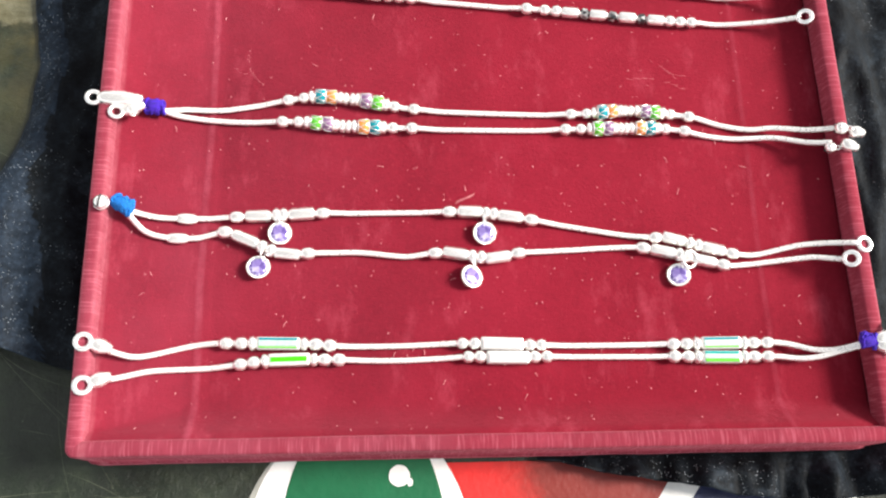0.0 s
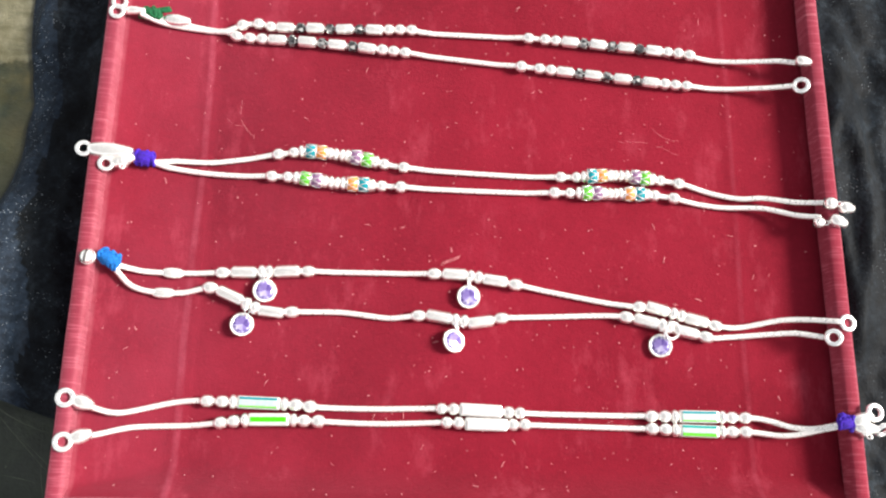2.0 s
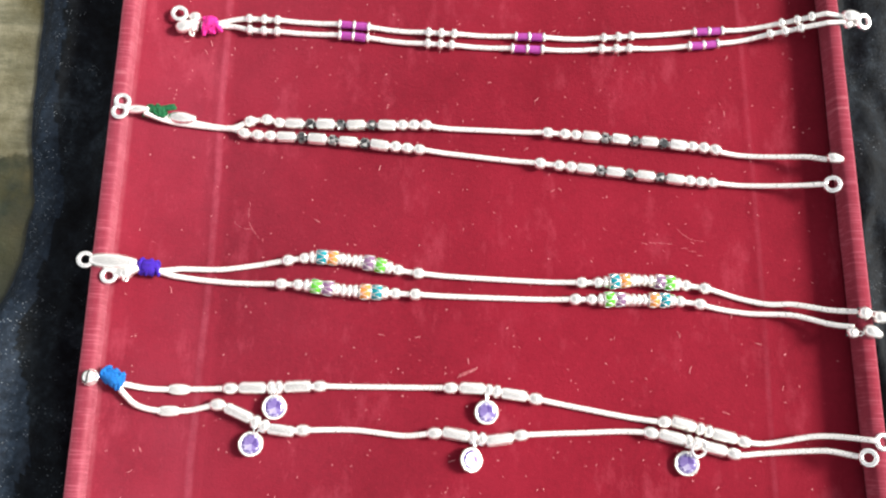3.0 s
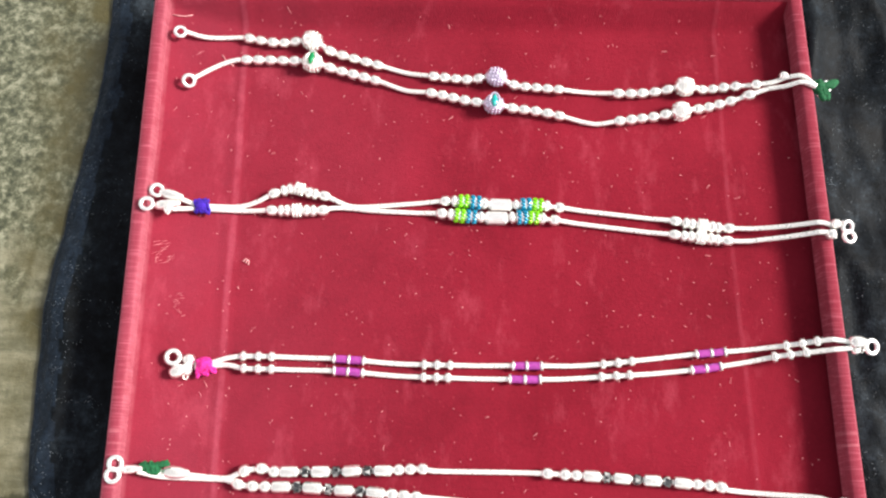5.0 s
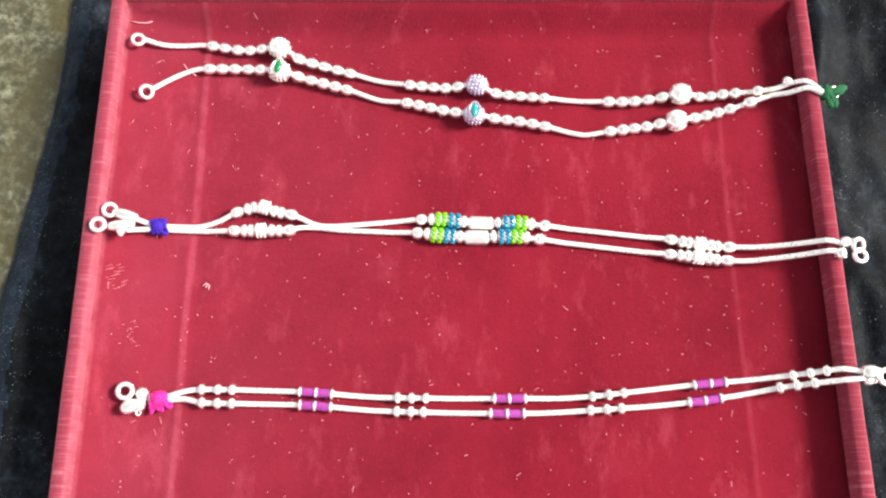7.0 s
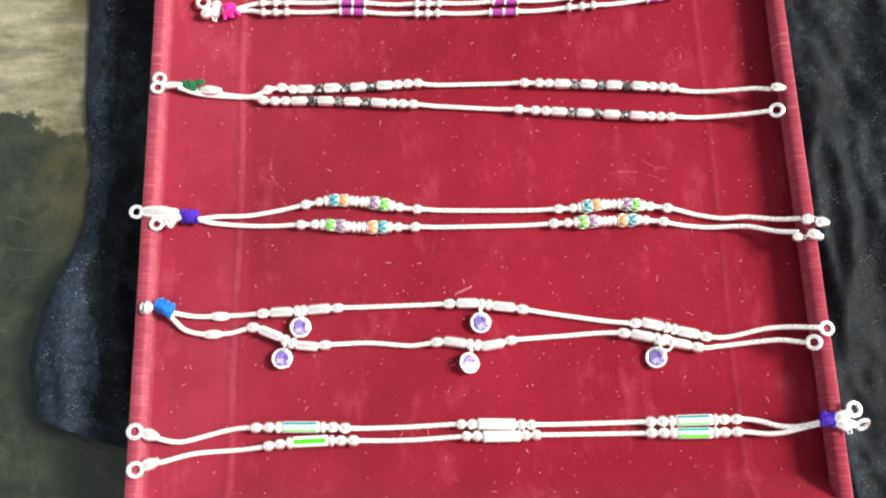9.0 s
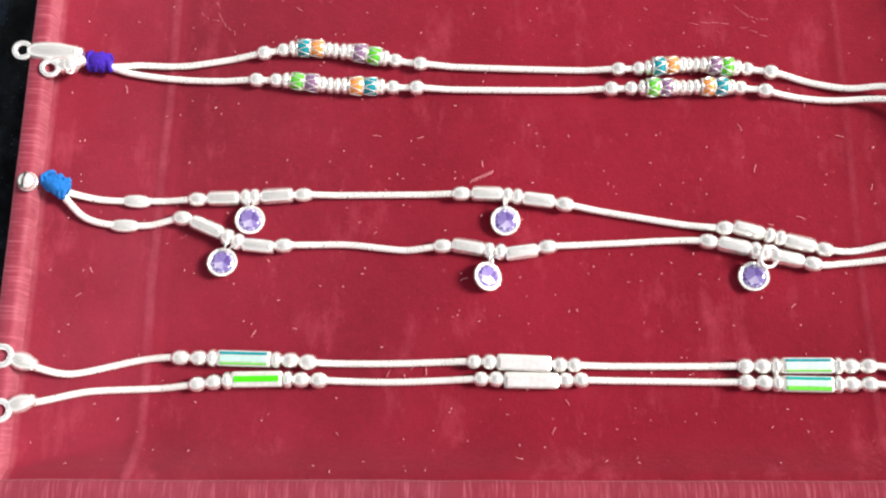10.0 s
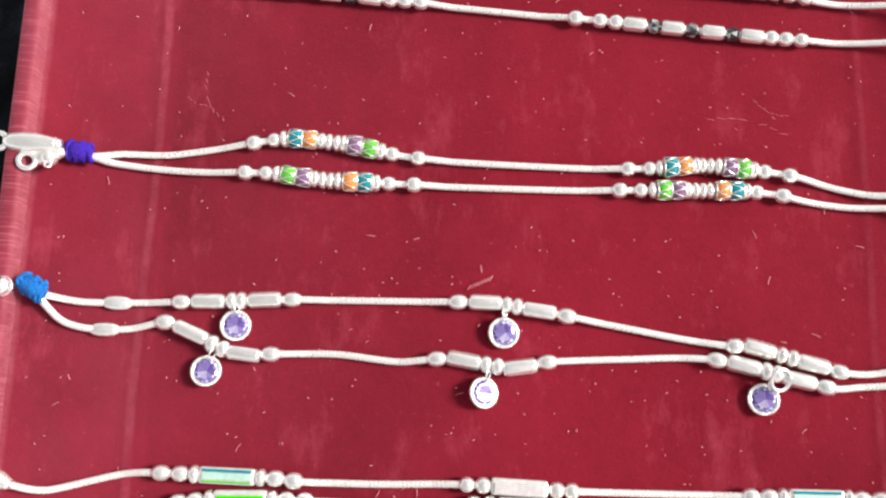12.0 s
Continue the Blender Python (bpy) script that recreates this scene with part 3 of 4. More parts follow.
def make_crystal(bm):
    rows = [[Vector((x * MM, r * MM * math.cos(a), r * MM * math.sin(a))) for a in [(k + o) * math.tau / 8 for k in range(8)]] for x, r, o in ((-2.1, 0.8, 0), (-0.9, 2.05, 0.5), (0.9, 2.05, 0), (2.1, 0.8, 0.5))]
    for p, q, o in ((rows[0], rows[1], 0), (rows[1], rows[2], 1), (rows[2], rows[3], 0)):
        for k in range(8):
            n = (k + 1) % 8
            for f in ((p[k], p[n], q[(k + o) % 8]), (p[n if o == 0 else k], q[n], q[k])):
                bm.faces.new([bm.verts.new(v) for v in f])


def make_ornate(bm):
    lathe(bm, ball_profile(8.4, 3.7, 12, 0.3), 18)
    for x, r, count in ((-2.6, 2.9, 12), (0.0, 3.7, 16), (2.6, 2.9, 12), (-1.3, 3.45, 15), (1.3, 3.45, 15)):
        for k in range(count):
            a = k * math.tau / count + x
            bmesh.ops.create_icosphere(bm, subdivisions=1, radius=0.55 * MM, matrix=Matrix.Translation((x * MM, r * MM * math.cos(a), r * MM * math.sin(a))))


def make_granulated(bm):
    lathe(bm, [(-2.1, 1.2), (-1.9, 2.0), (-1.0, 2.35), (1.0, 2.35), (1.9, 2.0), (2.1, 1.2)], 16)
    for x in (-1.1, 0.0, 1.1):
        for k in range(14):
            a = (k + (0.5 if x else 0)) * math.tau / 14
            bmesh.ops.create_icosphere(bm, subdivisions=1, radius=0.5 * MM, matrix=Matrix.Translation((x * MM, 2.35 * MM * math.cos(a), 2.35 * MM * math.sin(a))))


def make_wound(bm):
    prof = []
    for k in range(9):
        prof += [(-2.2 + k * 0.55 - 0.26, 1.42), (-2.2 + k * 0.55, 1.62)]
    lathe(bm, prof[1:] + [(2.25, 1.4)], 12)


def make_twisted(bm):
    """A silver core under two slanting wreaths of small coloured grains."""
    lathe(bm, [(-2.1, 1.5), (-2.05, 2.15), (2.05, 2.15), (2.1, 1.5)], 14, Matrix(), 1)
    for x in (-1.08, 1.08):
        for k in range(10):
            m = pose(0, 0, 0, k * 36 + x * 17) @ pose(x * MM, 0, 2.2 * MM, 0, 0, -38) @ Matrix.Diagonal((1.15, 0.56, 0.62, 1))
            bmesh.ops.create_icosphere(bm, subdivisions=2, radius=MM, matrix=m)


def make_window(bm):
    """A cut-corner frame that steps up to a bright table."""
    tiers = ((4.3, 2.0, -1.9), (4.6, 2.35, -1.4), (4.6, 2.35, 0.9), (3.7, 1.65, 1.9), (3.5, 1.5, 1.75), (3.1, 1.2, 2.2))
    rings = []
    for a, b, z in tiers:
        c = min(a, b) * 0.55
        rings.append([bm.verts.new((u * MM, v * MM, z * MM)) for u, v in ((a, b - c), (a - c, b), (c - a, b), (-a, b - c), (-a, c - b), (c - a, -b), (a - c, -b), (a, c - b))])
    for i, (p, q) in enumerate(zip(rings, rings[1:])):
        for k in range(8):
            bm.faces.new((p[k], p[(k + 1) % 8], q[(k + 1) % 8], q[k])).material_index = 1 if i > 2 else 0
    bm.faces.new(rings[0][::-1])
    bm.faces.new(rings[-1]).material_index = 1


def make_enamel(bm):
    lathe(bm, [(-1.9, 2.1), (-1.8, 2.5), (1.8, 2.5), (1.9, 2.1)], 12, Matrix(), 0)
    for x in (-1.92, 1.92):
        lathe(bm, [(x - 0.14, 2.2), (x - 0.1, 2.58), (x + 0.1, 2.58), (x + 0.14, 2.2)], 12, Matrix(), 1)
    old = set(bm.faces)
    for k in range(6):
        a, b, c = (math.tau * (k + o) / 6 for o in (0, 0.5, 1))
        for s, e, u, v in ((-1.8, 1.8, a, b), (1.8, -1.8, b, c)):
            tube(bm, [((s + (e - s) * w) * MM, 2.54 * MM * math.cos(u + (v - u) * w), 2.54 * MM * math.sin(u + (v - u) * w)) for w in (0, 0.33, 0.67, 1)], 0.14 * MM, 5)
    for f in bm.faces:
        if f not in old:
            f.material_index = 1


def make_bar(bm, stripes, length=12.6, width=4.25):
    block(bm, length, width, 3.6, Matrix(), 0.7)
    for y, w, slot in stripes:
        block(bm, length - 1.8, w, 0.6, pose(0, y * MM, 1.85 * MM), 0.12, slot)


def make_tube_stop(bm):
    lathe(bm, ball_profile(7.2, 1.72, 12, 0.55, 0.5), 14, Matrix.Diagonal((1, 1.12, 0.8, 1)))


ornate = bead_mesh("ornate_ball", make_ornate, SILVER)
BEADS = {
    "o": ("round_bead", 4.2, bead_mesh("round_bead", make_round, SILVER), ""),
    "s": ("spacer_bead", 2.2, bead_mesh("spacer_bead", make_spacer, SILVER), ""),
    "i": ("collar", 1.1, bead_mesh("collar", make_collar, SILVER), ""),
    "C": ("barrel_bead", 7.0, bead_mesh("barrel_bead", lambda bm: make_barrel(bm, 3.5), SILVER), ""),
    "B": ("barrel_bead", 6.5, bead_mesh("short_barrel", lambda bm: make_barrel(bm, 3.25), SILVER), ""),
    "k": ("crystal_bead", 4.4, bead_mesh("crystal_bead", make_crystal, JET, False), "faceted black crystal bead"),
    "D": ("ornate_bead", 8.4, ornate, "granulated silver ball"),
    "H": ("granulated_bead", 4.2, bead_mesh("granulated_bead", make_granulated, SILVER), "textured silver bead"),
    "E": ("ornate_bead", 8.4, ornate, "granulated silver ball"),
    "Q": ("ornate_bead", 8.4, bead_mesh("lilac_ball", make_ornate, OXIDISED), "lilac-tinted granulated ball"),
    "F": ("ornate_bead", 8.4, bead_mesh("lilac_ball", make_ornate, OXIDISED), "lilac-tinted granulated ball"),
    "m": ("wound_bead", 4.3, bead_mesh("wound_bead", make_wound, MAGENTA), "ribbed magenta enamel tube"),
    "g": ("twisted_bead", 4.2, bead_mesh("lime_bead", make_twisted, [LIME, SILVER]), "lime green twisted bead"),
    "b": ("twisted_bead", 4.2, bead_mesh("blue_bead", make_twisted, [AZURE, SILVER]), "blue twisted bead"),
    "R": ("window_bead", 9.4, bead_mesh("window_bead", make_window, [SILVER_BAR, SILVER_BRIGHT], False), "rectangular polished steel bead"),
    "N": ("bar_bead", 12.6, bead_mesh("mint_bar", lambda bm: make_bar(bm, ((1.35, 0.8, 1), (0.15, 1.3, 2), (-1.25, 1.1, 3))), [SILVER_BAR, AQUA, MINT, LEAF], False), "bar bead with aqua, mint and green stripes"),
    "L": ("bar_bead", 12.6, bead_mesh("striped_bar", lambda bm: make_bar(bm, ((1.3, 0.75, 1), (-0.1, 1.6, 2), (-1.45, 0.5, 3))), [SILVER_BAR, TEAL, MINT, LEAF], False), "bar bead with teal, mint and green stripes"),
    "M": ("bar_bead", 12.6, bead_mesh("green_bar", lambda bm: make_bar(bm, ((0.0, 1.6, 1),)), [SILVER_BAR, VIVID], False), "bar bead with one green stripe"),
    "W": ("bar_bead", 15.0, bead_mesh("plain_bar", lambda bm: make_bar(bm, ((-0.4, 2.7, 1),), 15.0, 4.3), [SILVER_BAR, SATIN], False), "plain silver bar bead"),
    "d": ("tube_stop", 7.0, bead_mesh("tube_stop", make_tube_stop, SILVER), ""),
}
for key, word, colour in (("T", "teal", TEAL), ("O", "orange", ORANGE), ("P", "plum", PLUM), ("G", "green", LEAF)):
    BEADS[key] = ("enamel_bead", 4.1, bead_mesh(word + "_bead", make_enamel, [colour, SILVER]), word + " enamel bead with silver triangles")
SWELL = {"o": 2.1, "s": 2.05, "i": 1.8, "C": 2.1, "B": 2.1, "k": 2.0, "D": 4.0, "Q": 4.0, "H": 2.6, "E": 4.0, "F": 4.0, "m": 1.6, "g": 2.7, "b": 2.7, "R": 2.0, "L": 1.8, "M": 1.8, "W": 1.8, "N": 1.8, "d": 1.4, "T": 2.6, "O": 2.6, "P": 2.6, "G": 2.6}


def ring_build(bm):
    torus(bm, 2.18, 0.80, Matrix(), 26, 10)


def bell_build(bm):
    lathe(bm, ball_profile(4.4, 2.15, 10, 0.25), 16, pose(0, 0, 0, 0, 90))
    torus(bm, 2.05, 0.22, Matrix(), 18, 6)
    block(bm, 3.4, 0.42, 0.9, pose(0, 0, -1.85 * MM), 0.1, 1)
    torus(bm, 0.8, 0.3, pose(0, 0, 2.6 * MM, 90), 12, 6)


def hook_build(bm):
    """A pear-shaped end cap, broad where the ring joins it."""
    lathe(bm, [(-3.2, 0.8), (-3.0, 1.25), (-2.2, 1.72), (-0.9, 1.95), (0.6, 1.85), (1.9, 1.45), (2.8, 1.1), (3.2, 0.95)], 16)
    torus(bm, 1.12, 0.22, pose(2.5 * MM, 0, 0, 0, 90), 14, 6)


def bezel_build(bm):
    lathe(bm, [(-1.1, 2.6), (-0.9, 3.75), (0.3, 3.9), (0.7, 3.6), (0.72, 3.22), (-0.2, 3.1)], 30, pose(0, 0, 0, 0, -90))
    for k in range(30):
        a = k * math.tau / 30
        bmesh.ops.create_icosphere(bm, subdivisions=1, radius=0.46 * MM, matrix=Matrix.Translation((3.8 * MM * math.cos(a), 3.8 * MM * math.sin(a), 0.45 * MM)))


def stone_build(bm):
    sides = 16
    rows = [[Vector((r * MM * math.cos(a), r * MM * math.sin(a), z * MM)) for a in [(k + o) * math.tau / sides for k in range(sides)]] for r, z, o in ((3.3, -0.3, 0), (3.3, 0.45, 0), (2.75, 0.85, 0.5), (2.2, 1.05, 0))]
    for p, q, o in ((rows[0], rows[1], None), (rows[1], rows[2], 0), (rows[2], rows[3], 1)):
        for k in range(sides):
            n = (k + 1) % sides
            faces = [(p[k], p[n], q[n], q[k])] if o is None else [(p[k], p[n], q[(k + o) % sides]), (p[n if o == 0 else k], q[n], q[k])]
            for f in faces:
                bm.faces.new([bm.verts.new(v) for v in f])
    # the table: a few broad, nearly level facets
    heart = Vector((0.35 * MM, -0.25 * MM, 1.2 * MM))
    for k in range(0, sides, 2):
        ring = [rows[3][(k + o) % sides] for o in (0, 1, 2)]
        bm.faces.new([bm.verts.new(v) for v in (*ring, heart)]).material_index = 1


def eye_build(bm):
    for v in bmesh.ops.create_uvsphere(bm, u_segments=14, v_segments=8, radius=1.0, matrix=Matrix.Diagonal((0.95 * MM, 1.9 * MM, 0.55 * MM, 1)))["verts"]:
        v.co.x *= 1 - 0.55 * abs(v.co.y / (1.9 * MM)) ** 1.5
    torus(bm, 1.7, 0.26, Matrix.Diagonal((0.75, 1.3, 1, 1)), 18, 6)
    for f in bm.faces:
        f.material_index = 1 if len(f.verts) == 4 and max(abs(v.co.x) for v in f.verts) > 1.02 * MM or max(abs(v.co.y) for v in f.verts) > 1.92 * MM else 0


RING = bead_mesh("clasp_ring", ring_build, SILVER_BRIGHT)
BELL = bead_mesh("bell", bell_build, [SILVER, DARK_SLOT])
HOOK = bead_mesh("hook", hook_build, SILVER)
BEZEL = bead_mesh("bezel", bezel_build, SILVER)
STONE = bead_mesh("stone", stone_build, [AMETHYST, AMETHYST_TABLE], False)
JUMP = bead_mesh("jump_ring", lambda bm: torus(bm, 1.5, 0.3, Matrix(), 16, 6), SILVER_BRIGHT)
GREEN_EYE = bead_mesh("green_eye", eye_build, [EMERALD, SILVER])
AQUA_EYE = bead_mesh("aqua_eye", eye_build, [AQUA, OXIDISED])

# ---- chains ----
CHAIN_R = 0.98


def glide(pts, step=0.36):
    """Points every step mm on a smooth line through pts, as (x, y, z) in mm, lying on the tray."""
    p = [Vector(q) for q in pts]
    p = [p[0] * 2 - p[1], *p, p[-1] * 2 - p[-2]]
    line = []
    for a, b, c, d in zip(p, p[1:], p[2:], p[3:]):
        ta, tb = (c - a) * 0.5, (d - b) * 0.5
        length = (c - b).length
        ta, tb = (v.normalized() * min(v.length, length) if v.length > 0 else v for v in (ta, tb))
        count = max(2, int(length / step))
        for k in range(count):
            t = k / count
            line.append((2 * t ** 3 - 3 * t * t + 1) * b + (t ** 3 - 2 * t * t + t) * ta + (3 * t * t - 2 * t ** 3) * c + (t ** 3 - t * t) * tb)
    line.append(p[-2])
    z = [ground(q.x, q.y) + CHAIN_R for q in line]
    low = [h - 0.1 for h in z]
    for _ in range(160):
        z = [z[0]] + [max(low[i], (z[i - 1] + z[i + 1]) / 2) for i in range(1, len(z) - 1)] + [z[-1]]
    return [Vector((q.x, q.y, h)) for q, h in zip(line, z)]


def along_x(line, x):
    """The place and direction on a line where it passes x."""
    i = min(range(len(line)), key=lambda k: abs(line[k].x - x))
    a, b = line[max(0, i - 3)], line[min(len(line) - 1, i + 3)]
    return line[i].copy(), (b - a).normalized()


def chain(pair, pts, groups, lift=0.0):
    """One chain with its beads: each group is a run of beads threaded from one x to another."""
    line = glide(pts)
    places = []
    for x0, x1, kinds in groups:
        total = sum(BEADS[k][1] for k in kinds)
        at = x0
        for k in kinds:
            size = BEADS[k][1] * (x1 - x0) / total
            places.append((k, at + size / 2, size))
            at += size
    # beads hold the chain off the bed
    for i, q in enumerate(line):
        near = max([(SWELL[k] - CHAIN_R) * max(0, 1 - max(0, abs(q.x - x) - s / 2) / 7) for k, x, s in places] + [0])
        q.z += near * 0.92 + lift
    bm = bmesh.new()
    tube(bm, [q * MM for q in line], [CHAIN_R * MM * (1.02, 1.02, 0.965)[i % 3] for i in range(len(line))], 8)
    ob = part("chain", bm, SILVER_MATTE, pair, "fine silver snake chain")
    wob = random.Random(len(line))
    for k, x, size in places:
        q, d = along_x(line, x)
        if k in "RLMWN":
            d = (along_x(line, x + size / 2)[0] - along_x(line, x - size / 2)[0]).normalized()
        name, length, me, label = BEADS[k]
        turn = d.to_track_quat("X", "Z").to_matrix().to_4x4()
        slant = abs(d.x)
        spin = 0 if k in "RLMWN" else wob.uniform(0, 360) if k in "osikCB" else wob.uniform(-15, 15)
        girth = 1.0 if k in "RLMWN" else wob.uniform(0.96, 1.05)
        m = Matrix.Translation(q * MM) @ turn @ (Matrix() if k in "RLMWN" else pose(0, 0, 0, spin, wob.uniform(-3, 3), wob.uniform(-3, 3))) @ Matrix.Diagonal((size / slant / length, girth, girth, 1))
        placed(name, me, m, ob, label)
        if k in "EF":
            eye = pose(0, 0, 0, 0, 0, -14 if k == "E" else -4)
            placed("enamel_eye", GREEN_EYE if k == "E" else AQUA_EYE, Matrix.Translation((q + Vector((0, 0.0, 3.9))) * MM) @ eye @ Matrix.Scale(1.5, 4), ob, "almond-shaped enamel eye")
    return line


def clasp_ring(pair, x, y, z=None, tilt=(0, 0, 0), size=1.0):
    h = ground(x, y) + 0.75 if z is None else z
    placed("clasp_ring", RING, pose(x * MM, y * MM, h * MM, *tilt) @ Matrix.Scale(size, 4), pair, "")


def bell(pair, x, y, z=None, tilt=(70, 0, 40), size=1.0):
    h = ground(x, y) + 2.1 * size if z is None else z
    placed("bell", BELL, pose(x * MM, y * MM, h * MM, *tilt) @ Matrix.Scale(size, 4), pair, "tiny round silver bell")


def hook(pair, a, b, z=None, size=1.0):
    """A tapered end cap from one place to another."""
    p, q = (Vector((u[0], u[1], (ground(u[0], u[1]) + 1.4) if z is None else z)) for u in (a, b))
    d = q - p
    m = Matrix.Translation((p + q) / 2 * MM) @ d.to_track_quat("X", "Z").to_matrix().to_4x4() @ Matrix.Diagonal((d.length / 6.4, size, size, 1))
    placed("end_cap", HOOK, m, pair, "")


def tie(pair, x, y, width, girth, angle, material, label, tails=(), seed=1, height=None, strand=0.5):
    """Wound thread round both chains, with loose tails."""
    rnd = random.Random(seed)
    bm = bmesh.new()
    h = (ground(x, y) + girth * 0.62) if height is None else height
    # a soft core, wound with overlapping strands
    lathe(bm, ball_profile(width * 1.02, girth * 0.93, 12, 0.45, 0.5), 14, pose(x * MM, y * MM, h * MM, 0, 0, angle))
    turns = max(6, int(width / 0.85))
    for k in range(turns):
        s = -width / 2 + width * (k + 0.5) / turns
        m = pose(x * MM, y * MM, h * MM, 0, 0, angle) @ pose(s * MM, rnd.uniform(-0.4, 0.4) * MM, rnd.uniform(-0.2, 0.2) * MM, rnd.uniform(-16, 16), 90 + rnd.uniform(-24, 24), rnd.uniform(-30, 30)) @ Matrix.Diagonal((0.74, 1, 1, 1))
        torus(bm, girth * rnd.uniform(0.72, 0.88), rnd.uniform(0.5, 0.7), m, 18, 7)
    for _ in range(4):
        m = pose((x + rnd.uniform(-0.4, 0.4) * width) * MM, (y + rnd.uniform(-0.6, 0.6) * girth) * MM, (h + girth * 0.55) * MM, rnd.uniform(-25, 25), rnd.uniform(-25, 25), rnd.uniform(0, 360))
        torus(bm, rnd.uniform(0.6, 1.2), 0.6, m @ Matrix.Diagonal((1, 0.6, 1, 1)), 12, 6)
    for dx, dy in tails:
        n = 9
        sway = rnd.uniform(-1.2, 1.2)
        pts = [((x + dx * t + sway * math.sin(3 * t) * (1 if abs(dy) > abs(dx) else 0.2)) * MM, (y + dy * t + sway * math.sin(3 * t) * 0.5) * MM, (h + girth * 0.4 * (1 - t)) * MM) for t in [k / (n - 1) for k in range(n)]]
        tube(bm, pts, [strand * MM * (0.9 + 1.3 * math.sin(math.pi * k / n) * (k / n)) for k in range(n)], 7)
    for v in bm.verts:
        v.co += Vector([rnd.uniform(-0.08, 0.08) * MM for _ in range(3)])
    part("thread_tie", bm, material, pair, label)


def pendant(pair, x, y, to, tilt=(0, 0), spin=20):
    """A round stone in a milled bezel, hung from the chain at to."""
    h = bed(x, y) + 1.6
    m = pose(x * MM, y * MM, h * MM, tilt[0], tilt[1], spin)
    bez = placed("pendant", BEZEL, m, pair, "round pendant with a milled silver bezel")
    stone = placed("stone", STONE, m, bez, "faceted violet stone")
    stone.matrix_basis = Matrix()
    d = Vector((to[0] - x, to[1] - y, 0))
    e = Vector((x, y, 0)) + d.normalized() * 4.9
    ring = placed("jump_ring", JUMP, Matrix(), bez, "")
    ring.matrix_basis = m.inverted() @ Matrix.Translation((e.x * MM, e.y * MM, (h + 1.0) * MM)) @ d.to_track_quat("X", "Z").to_matrix().to_4x4() @ pose(0, 0, 0, 68) @ Matrix.Diagonal((1.15, 0.8, 1, 1))


GROUP = "anklet pairs on the tray"


def pair_at(y, label):
    return thing("anklet_pair", 0, y, 0, label, "anklet", GROUP)

# ---- the seven pairs, from the far end of the tray to the near end ----
p = pair_at(330, "silver bead anklets with ornate balls and enamel eyes, green thread")
chain(p, [(-119.0, 348.6), (-112.4, 347.8), (-97.4, 349.0), (-83.4, 347.0), (-68.4, 347.1), (-60.6, 342.9), (-29.5, 334.1), (-6.2, 330.9), (6.5, 331.4), (12.8, 328.5), (42.1, 326.0), (63.1, 325.1), (83.2, 327.5), (90.5, 326.8), (98.8, 327.6), (116.2, 327.5), (122.6, 328.7), (128.2, 328.0), (132.5, 323.9)],
      [(-96.8, -73.1, "ooooo"), (-72.6, -63.9, "D"), (-63.3, -39.1, "ooooo"), (-21.0, 1.8, "ooooo"), (2.7, 11.1, "Q"), (11.7, 34.2, "ooooo"), (53.7, 78.6, "ooooo"), (79.0, 87.6, "D"), (88.4, 105.5, "oooo"), (109.1, 113.2, "o")])
chain(p, [(-114.7, 328.9), (-109.0, 333.7), (-103.4, 337.2), (-97.6, 338.8), (-80.6, 338.8), (-67.8, 337.1), (-41.0, 329.8), (-29.3, 326.1), (-19.8, 324.7), (5.7, 319.0), (22.9, 316.9), (41.5, 312.8), (47.6, 311.9), (56.0, 312.9), (81.2, 316.6), (108.0, 323.0), (115.9, 325.2), (121.3, 325.1), (127.8, 325.6), (132.5, 323.5)],
      [(-97.6, -72.9, "ooooo"), (-72.1, -63.5, "E"), (-63.0, -39.9, "ooooo"), (-21.9, 0.9, "ooooo"), (1.5, 9.8, "F"), (10.9, 34.3, "ooooo"), (53.9, 77.0, "ooooo"), (77.0, 85.0, "D"), (85.9, 103.6, "oooo"), (106.1, 110.7, "o")])
clasp_ring(p, -121.0, 348.0, 8.5, (0, 12, 0), 0.95)
clasp_ring(p, -116.1, 326.8, 7.2, (35, 0, 30))
bell(p, 121.3, 329.6, None, (80, 0, 60), 0.8)
clasp_ring(p, 137.6, 324.6, 10.6, (20, 20, 0), 0.85)
clasp_ring(p, 135.6, 320.6, 9.6, (-30, 30, 0), 0.85)
tie(p, 134.4, 324.0, 4.6, 2.4, 80, GREEN_THREAD, "dark green thread tie", ((7.4, 2.2), (2.2, -5.8), (6.2, 1.0), (1.2, -5.2), (6.8, 1.8), (1.8, -5.6)), 3, 11.0, 0.8)

p = pair_at(273, "silver anklets with lime and blue twisted beads, violet thread")
chain(p, [(-117.0, 277.6), (-109.0, 275.6), (-99.7, 275.5), (-93.1, 275.9), (-86.3, 278.0), (-81.5, 280.6), (-76.6, 282.3), (-71.6, 283.0), (-66.5, 281.3), (-60.4, 280.0), (-51.2, 276.4), (-42.2, 276.2), (-16.3, 278.2), (-6.3, 278.0), (7.7, 276.8), (21.7, 276.8), (73.1, 271.0), (84.8, 268.9), (97.5, 267.6), (110.9, 267.2), (127.3, 267.1), (133.0, 265.7)],
      [(-82.8, -58.3, "ossHsso"), (-15.9, 26.9, "osgbsRsbgs"), (28.5, 32.8, "o"), (73.1, 98.4, "ossHsso")])
